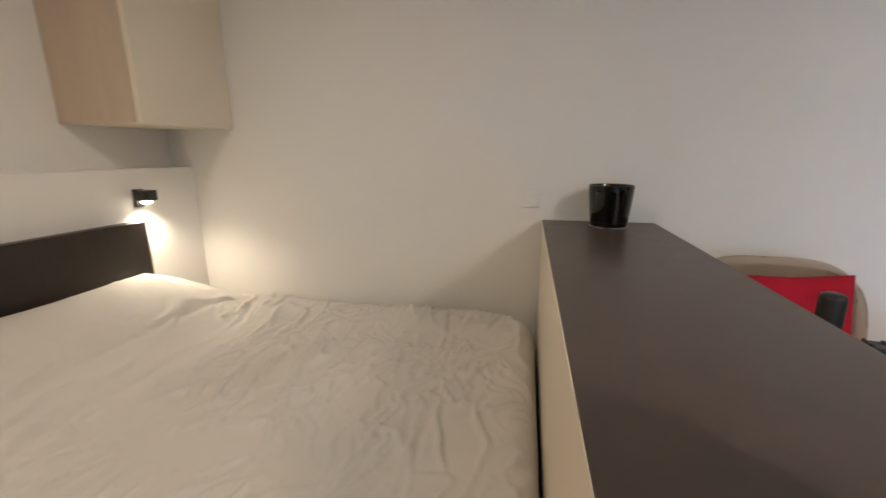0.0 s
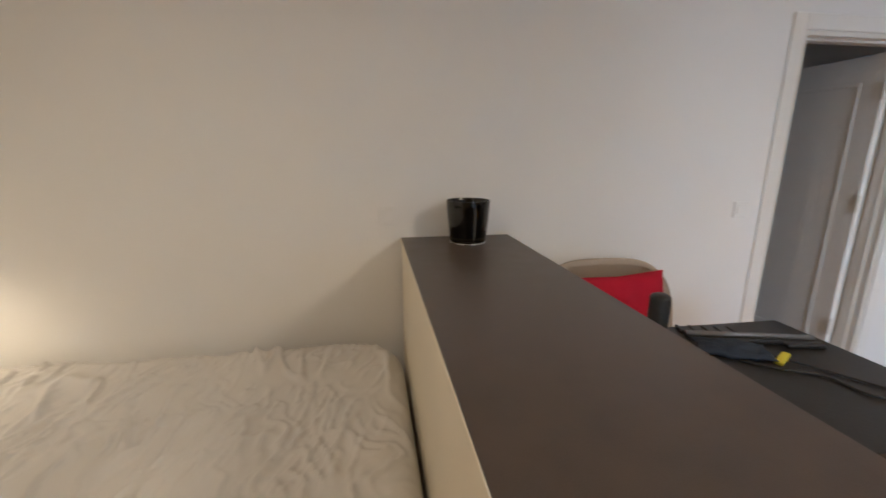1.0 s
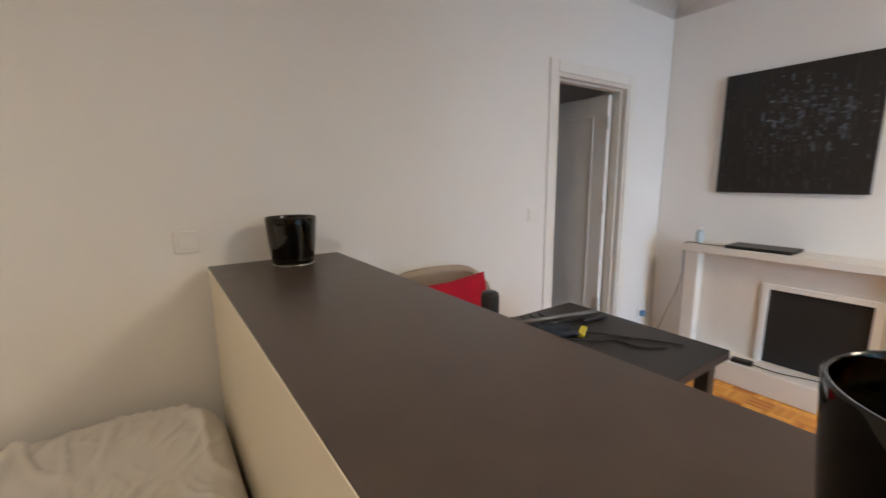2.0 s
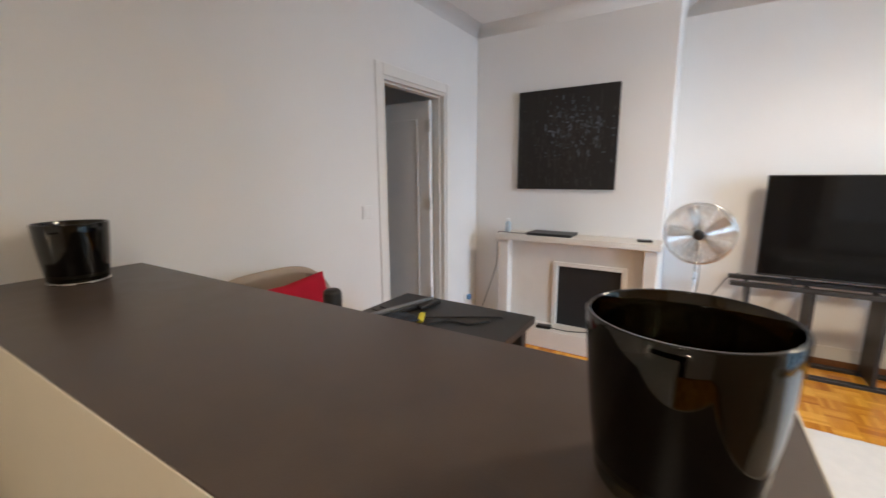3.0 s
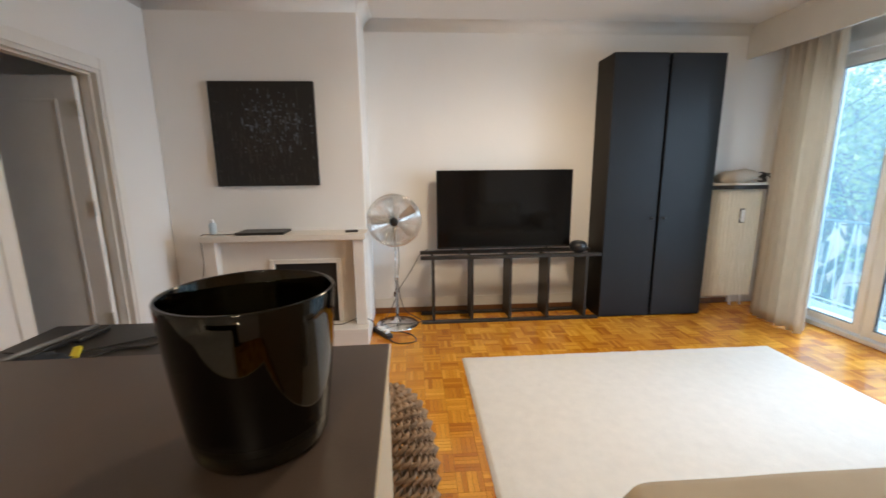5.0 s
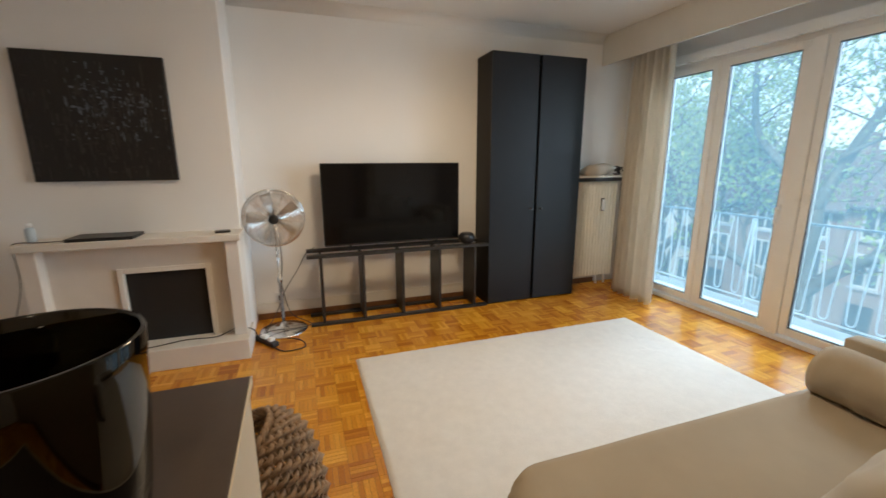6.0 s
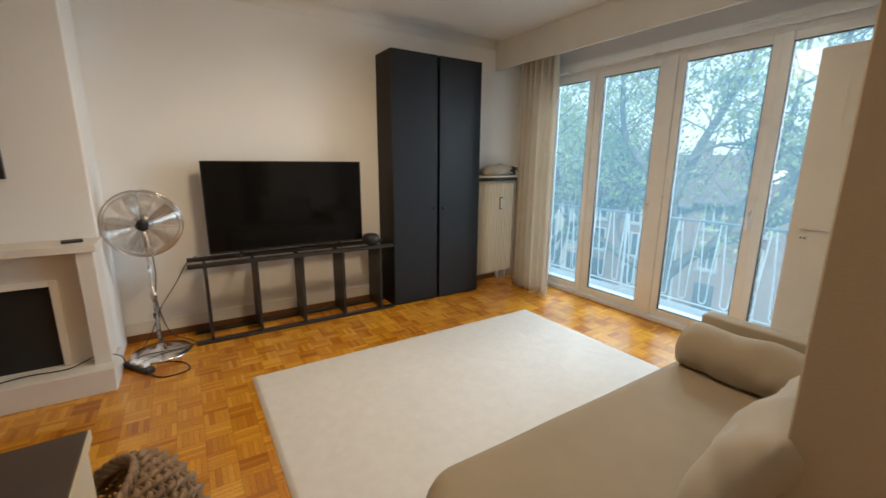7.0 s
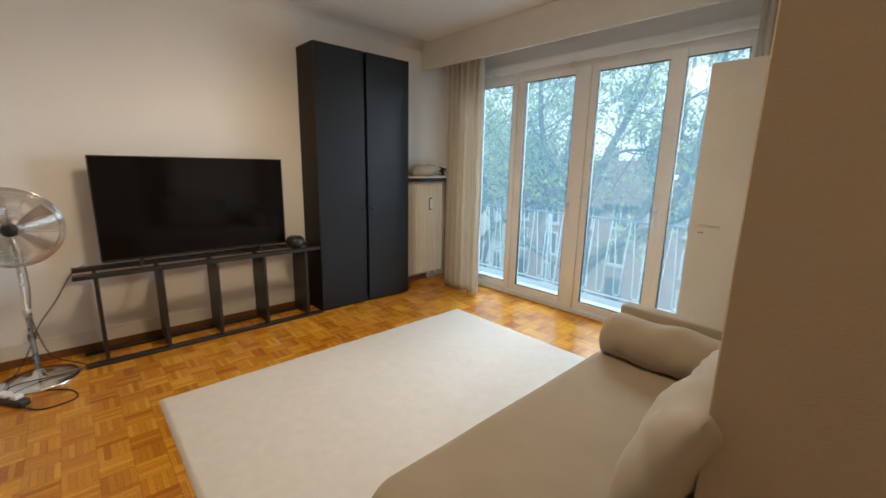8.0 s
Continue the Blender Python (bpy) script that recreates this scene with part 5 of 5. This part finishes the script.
def make_house(x0, w, eave, ridge, wall, roof, seed):
    rnd = random.Random(seed)
    yf, d = -24.0, 9.0
    kind = {BRICK: "brick", PLASTER: "plastered"}[wall]
    tint = {TILE: "red tiled", SLATE: "grey slate"}[roof]
    t = thing("house", (x0 + w / 2, yf, GZ), "three-storey " + kind + " terraced house with a " + tint + " roof", "house", "houses across the street")
    part("wall", boxes(((x0 + 0.01, yf - d, GZ), (x0 + w - 0.01, yf, eave))), wall, t)
    bm = bmesh.new()
    a = [(x0, yf + 0.35, eave - 0.1), (x0 + w, yf + 0.35, eave - 0.1), (x0 + w, yf - d / 2, ridge), (x0, yf - d / 2, ridge), (x0 + w, yf - d - 0.3, eave - 0.1), (x0, yf - d - 0.3, eave - 0.1)]
    v = [bm.verts.new(p) for p in a] + [bm.verts.new((p[0], p[1], p[2] - 0.18)) for p in a]
    for q in ((0, 1, 2, 3), (3, 2, 4, 5), (7, 6, 9, 8), (8, 9, 11, 10), (0, 6, 7, 1), (5, 4, 10, 11), (0, 3, 9, 6), (3, 5, 11, 9), (1, 7, 8, 2), (2, 8, 10, 4)):
        bm.faces.new([v[i] for i in q])
    r = part("roof", bm, roof, t)
    cx = x0 + w * rnd.uniform(0.1, 0.9)
    part("chimney", boxes(((cx - 0.35, yf - d / 2 - 0.4, ridge - 0.6), (cx + 0.35, yf - d / 2 + 0.4, ridge + 0.9), 0.03)), BRICK, r, "brick chimney")
    # a skylight lying in the roof
    sl = math.atan2(ridge - eave + 0.1, d / 2 + 0.35)
    m = Matrix.Translation((x0 + w * 0.55, yf + 0.35 - (d / 2 + 0.35) * 0.42, eave - 0.1 + (ridge - eave + 0.1) * 0.42 + 0.06)) @ pose(0, 0, 0, -math.degrees(sl), 0, 0)
    bm = bmesh.new()
    box(bm, (-0.45, -0.6, -0.03), (0.45, 0.6, 0.05), 0.02, 1, m)
    part("skylight", bm, PVC, r, "pale skylight")
    part("gutter", boxes(((x0, yf + 0.3, eave - 0.28), (x0 + w, yf + 0.45, eave - 0.12), 0.03)), SLATE, t, "grey zinc gutter")
    n = max(2, round(w / 2.1))
    for s in range(3):
        z0 = GZ + 0.9 + s * (eave - GZ - 0.3) / 3
        for k in range(n):
            wx = x0 + w * (k + 0.5) / n
            hw, hh = 0.5, 1.55
            if s == 0 and k == n - 1:
                dr = part("door", boxes(((wx - 0.5, yf + 0.001, GZ + 0.1), (wx + 0.5, yf + 0.06, GZ + 2.3), 0.02)), BLACKWOOD, t)
                continue
            fr2 = boxes(((wx - hw, yf + 0.001, z0), (wx - hw + 0.09, yf + 0.07, z0 + hh)), ((wx + hw - 0.09, yf + 0.001, z0), (wx + hw, yf + 0.07, z0 + hh)), ((wx - hw + 0.09, yf + 0.001, z0), (wx + hw - 0.09, yf + 0.07, z0 + 0.09)),
                        ((wx - hw + 0.09, yf + 0.001, z0 + hh - 0.09), (wx + hw - 0.09, yf + 0.07, z0 + hh)), ((wx - 0.04, yf + 0.001, z0 + 0.09), (wx + 0.04, yf + 0.07, z0 + hh - 0.09)))
            wi = part("window", fr2, HFRAME, t, "pale framed window")
            part("pane", boxes(((wx - hw + 0.09, yf + 0.002, z0 + 0.09), (wx - 0.04, yf + 0.03, z0 + hh - 0.09))), HGLASS, wi, "dark glass pane")
            part("pane", boxes(((wx + 0.04, yf + 0.002, z0 + 0.09), (wx + hw - 0.09, yf + 0.03, z0 + hh - 0.09))), HGLASS, wi, "dark glass pane")
            part("sill", boxes(((wx - hw - 0.08, yf + 0.001, z0 - 0.12), (wx + hw + 0.08, yf + 0.14, z0 - 0.005))), CONCRETE, wi, "stone sill")


hx0 = -8.0
for i, (w, ev, ri, wl, rf) in enumerate(((6.2, -0.6, 2.2, BRICK, SLATE), (6.8, -0.9, 1.7, PLASTER, TILE), (6.0, -0.5, 2.4, BRICK, TILE), (7.2, -0.8, 1.9, BRICK, TILE), (6.4, -0.4, 2.5, PLASTER, SLATE), (6.6, -0.7, 2.0, BRICK, TILE), (6.2, -0.6, 2.3, BRICK, SLATE))):
    make_house(hx0, w, ev, ri, wl, rf, i)
    hx0 += w

BARK = material("grey_bark", (0.085, 0.078, 0.062), 0.9, var=0.4, scale=3, bump=0.6, bscale=18, stretch=(1, 1, 0.3))
LEAF = bpy.data.materials.new("pale_green_leaf")
LEAF.use_nodes = True
nt = LEAF.node_tree
b = nt.nodes["Principled BSDF"]
geo = nt.nodes.new("ShaderNodeNewGeometry")
rp = nt.nodes.new("ShaderNodeValToRGB")
rp.color_ramp.elements[0].color, rp.color_ramp.elements[1].color = (0.17, 0.27, 0.09, 1), (0.40, 0.46, 0.16, 1)
nt.links.new(geo.outputs["Random Per Island"], rp.inputs[0])
nt.links.new(rp.outputs[0], b.inputs["Base Color"])
b.inputs["Roughness"].default_value = 0.6
tr = nt.nodes.new("ShaderNodeBsdfTranslucent")
nt.links.new(rp.outputs[0], tr.inputs[0])
mx = nt.nodes.new("ShaderNodeMixShader")
mx.inputs[0].default_value = 0.5
nt.links.new(b.outputs[0], mx.inputs[1])
nt.links.new(tr.outputs[0], mx.inputs[2])
nt.links.new(mx.outputs[0], nt.nodes["Material Output"].inputs[0])


def make_tree(x, y, h, seed, lab, leaves):
    rnd = random.Random(seed)
    t = thing("tree", (x, y, GZ), lab, "tree", "street trees")
    bm = bmesh.new()
    tips = []

    def grow(p, d, length, r, depth):
        pts = [p]
        q, dd = p.copy(), d.copy()
        n = 5
        for i in range(n):
            dd = (dd + Vector((rnd.uniform(-1, 1), rnd.uniform(-1, 1), rnd.uniform(-0.5, 0.7))) * 0.16).normalized()
            q = q + dd * length / n
            pts.append(q.copy())
        tube(bm, pts, r, 7 if depth < 2 else 4 if depth < 4 else 3, r * 0.6)
        if depth >= 3:
            tips.extend(pts[2:])
        if depth == 5:
            return
        for k in range((5, 3, 3, 3, 2)[depth]):
            a = pts[rnd.choice((3, 4, 5))] if depth else pts[rnd.choice((4, 5))]
            side = Vector((rnd.uniform(-1, 1), rnd.uniform(-1, 1), rnd.uniform(-0.1, 0.5))).normalized()
            grow(a.copy(), (dd * 0.55 + side * 0.75).normalized(), length * rnd.uniform(0.55, 0.78) * (1.3 if depth == 0 else 1.0), r * rnd.uniform(0.42, 0.6), depth + 1)

    grow(Vector((x, y, GZ - 0.1)), Vector((0.03, 0.02, 1)), h * 0.31, 0.27, 0)
    part("trunk", bm, BARK, t, "grey branching trunk", True)
    leaf_cloud(t, tips, leaves, rnd, 0.38, 0.045, 0.09)


def leaf_cloud(t, tips, leaves, rnd, spread, small, large):
    verts, faces = [], []
    org = ORIGIN[t.name]
    for k in range(leaves):
        c = rnd.choice(tips) + Vector((rnd.gauss(0, spread), rnd.gauss(0, spread), rnd.gauss(-0.05, spread))) - org
        e = Euler((rnd.uniform(0, 6.28), rnd.uniform(0, 6.28), rnd.uniform(0, 6.28))).to_matrix()
        s = rnd.uniform(small, large)
        i = len(verts)
        for px, py, pz in ((-1.1, 0, 0), (-0.2, -0.65, 0.12), (1.1, 0, 0), (-0.2, 0.65, 0.12)):
            verts.append(c + e @ Vector((px * s, py * s, pz * s)))
        faces.append((i, i + 1, i + 2, i + 3))
    me = bpy.data.meshes.new("crown")
    me.from_pydata(verts, [], faces)
    me.materials.append(LEAF)
    ob = new("crown", me)
    ob.parent = t
    tagged(ob, "airy crown of small pale green leaves", kind="stuff")


def make_old_tree(y, leaves):
    """The great tree before the balcony; its limbs fan out in front of the windows."""
    rnd = random.Random(12)
    t = thing("tree", (6.1, y, GZ), "old street tree with heavy spreading limbs before the balcony", "tree", "street trees")
    main_limbs = (
        (0.30, 0.22, ((6.1, -7.6), (6.0, -4.0), (5.95, -1.8), (5.95, 0.2))),
        (0.17, 0.09, ((6.0, -2.2), (5.3, -1.3), (4.6, -0.75), (3.8, -0.25), (2.6, 0.6), (1.6, 1.9))),
        (0.13, 0.05, ((4.6, -0.75), (4.2, 0.3), (3.9, 1.2), (3.75, 2.3), (3.7, 4.4))),
        (0.16, 0.04, ((5.95, 0.1), (5.6, 1.45), (5.2, 2.6), (4.85, 3.7), (4.4, 5.4))),
        (0.06, 0.02, ((5.62, 1.45), (5.1, 1.85), (4.5, 1.9), (3.9, 1.6))),
        (0.14, 0.05, ((5.95, -0.1), (6.5, 1.1), (7.1, 2.1), (7.1, 3.3), (7.0, 5.4))),
    )
    side_limbs = (
        (0.09, 0.03, ((6.7, 1.5), (6.5, 2.8), (6.2, 4.6))),
        (0.15, 0.04, ((6.0, -2.0), (7.2, -1.5), (8.5, -0.6), (9.6, 1.0), (10.2, 3.4))),
        (0.12, 0.04, ((3.6, -0.1), (3.0, 1.5), (2.7, 3.2), (2.3, 5.2))),
        (0.07, 0.03, ((8.5, -0.6), (8.4, 0.9), (8.8, 2.6), (8.5, 4.6))),
        (0.06, 0.02, ((7.2, -1.5), (7.6, -0.6), (7.4, 0.4), (7.9, 1.3))),
        (0.05, 0.02, ((8.5, -0.6), (9.2, -0.4), (10.3, 0.3), (11.2, 1.4))),
        (0.05, 0.02, ((6.5, 1.1), (7.4, 0.8), (8.4, 0.7))),
    )
    bm = bmesh.new()
    tips = []

    def twig(p, d, length, r, depth):
        pts, q, dd = [p], p.copy(), d.copy()
        for i in range(4):
            dd = (dd + Vector((rnd.uniform(-1, 1), rnd.uniform(-1, 1), rnd.uniform(-0.6, 0.8))) * 0.22).normalized()
            q = q + dd * length / 4
            pts.append(q.copy())
        tube(bm, pts, r, 4, r * 0.5)
        if depth:
            tips.extend(pts[1:])
        if depth < 2:
            for k in range(3):
                side = Vector((rnd.uniform(-1, 1), rnd.uniform(-1, 1), rnd.uniform(-0.4, 0.7))).normalized()
                twig(pts[rnd.choice((2, 3, 4))].copy(), (dd * 0.6 + side * 0.7).normalized(), length * rnd.uniform(0.5, 0.8), r * 0.55, depth + 1)

    for n, (r0, r1, pts) in enumerate(main_limbs + side_limbs):
        lean = rnd.uniform(-0.35, 0.35) if n else 0.0
        line = curve_points([(a, y + lean * i, b) for i, (a, b) in enumerate(pts)], 6)
        line = [p + 0.05 * Vector((noise.noise((p.z, n, 0)), noise.noise((p.x, n, 3)), noise.noise((p.x, n, 7)))) for p in line]
        tube(bm, line, r0, 9, r1)
        if not n:
            continue
        for k in range(2 * len(pts) + 3):
            i = rnd.randrange(len(line) // 3, len(line) - 1)
            d = (line[i + 1] - line[i]).normalized()
            side = Vector((rnd.uniform(-1, 1), rnd.uniform(-0.8, 0.8), rnd.uniform(-0.5, 0.8))).normalized()
            twig(line[i].copy(), (d * 0.7 + side * 0.8).normalized(), rnd.uniform(0.9, 1.8), 0.022, 0)
    part("trunk", bm, BARK, t, "grey mossy trunk with heavy limbs", True)
    leaf_cloud(t, tips, leaves, rnd, 0.16, 0.035, 0.075)


make_old_tree(-12.0, 12500)
make_tree(12.5, -15.5, 16.5, 15, "leafy street tree farther along the road", 6500)
make_tree(-3.2, -16.0, 17.0, 23, "leafy street tree with a leaning trunk", 6500)
make_tree(18.5, -18.5, 17.0, 31, "leafy street tree at the end of the row", 7000)

# ---- parquet fingers, five to a block ----
def finger_mesh(name, sx, sy, mat):
    bm = bmesh.new()
    h = 0.0055
    x, y, e = sx / 2 - 0.0004, sy / 2 - 0.0004, 0.0007
    lo = [bm.verts.new((a * x, b2 * y, -h)) for a, b2 in ((-1, -1), (1, -1), (1, 1), (-1, 1))]
    md = [bm.verts.new((a * x, b2 * y, -e)) for a, b2 in ((-1, -1), (1, -1), (1, 1), (-1, 1))]
    hi = [bm.verts.new((a * (x - e), b2 * (y - e), 0)) for a, b2 in ((-1, -1), (1, -1), (1, 1), (-1, 1))]
    for a, b2 in ((lo, md), (md, hi)):
        for i in range(4):
            bm.faces.new((a[i], a[(i + 1) % 4], b2[(i + 1) % 4], b2[i]))
    bm.faces.new(hi)
    me = bpy.data.meshes.new(name)
    bm.to_mesh(me)
    bm.free()
    me.materials.append(mat)
    return me


BLOCK = 0.125
long_x = finger_mesh("parquet_finger", BLOCK, BLOCK / 5, PARQ_OB)
long_y = finger_mesh("parquet_finger", BLOCK / 5, BLOCK, PARQ_OB)
verts, faces = [], []
rng = np.random.RandomState(7)
count = 0
for bx in range(-21, 27):
    for by in range(-29, 17):
        x0, y0 = bx * BLOCK, by * BLOCK
        if x0 < (-2.54 if y0 > -1.06 else -0.46) or x0 > 3.2 or y0 > 2.0 or y0 < -3.6:
            continue
        hidden = 0.46 < x0 < 1.98 and -2.65 < y0 < -0.45
        if hidden:
            continue
        near = 1.05 < x0 < 2.25 and -0.40 < y0 < 0.36
        for k in range(5):
            if (bx + by) % 2:
                px, py, me, sx, sy = x0 + BLOCK / 2, y0 + BLOCK * (k + 0.5) / 5, long_x, BLOCK, BLOCK / 5
            else:
                px, py, me, sx, sy = x0 + BLOCK * (k + 0.5) / 5, y0 + BLOCK / 2, long_y, BLOCK / 5, BLOCK
            dz = float(rng.uniform(-0.0004, 0.0002))
            if near and count < 300:
                count += 1
                ob = new("parquet_finger", me)
                ob.location = (px, py, dz)
                ob.parent = floor
            else:
                hx_, hy_ = sx / 2 - 0.0005, sy / 2 - 0.0005
                i = len(verts)
                for a, b2 in ((-1, -1), (1, -1), (1, 1), (-1, 1)):
                    verts.append((px + a * hx_, py + b2 * hy_, -0.005))
                for a, b2 in ((-1, -1), (1, -1), (1, 1), (-1, 1)):
                    verts.append((px + a * hx_, py + b2 * hy_, dz))
                faces.append((i + 4, i + 5, i + 6, i + 7))
                for q in range(4):
                    r2 = (q + 1) % 4
                    faces.append((i + q, i + r2, i + 4 + r2, i + 4 + q))
me = bpy.data.meshes.new("parquet_rest")
me.from_pydata(verts, [], faces)
me.materials.append(PARQ)
rest = new("parquet_rest", me)
rest.parent = floor
tagged(rest, "worn honey-brown oak mosaic parquet", kind="stuff")
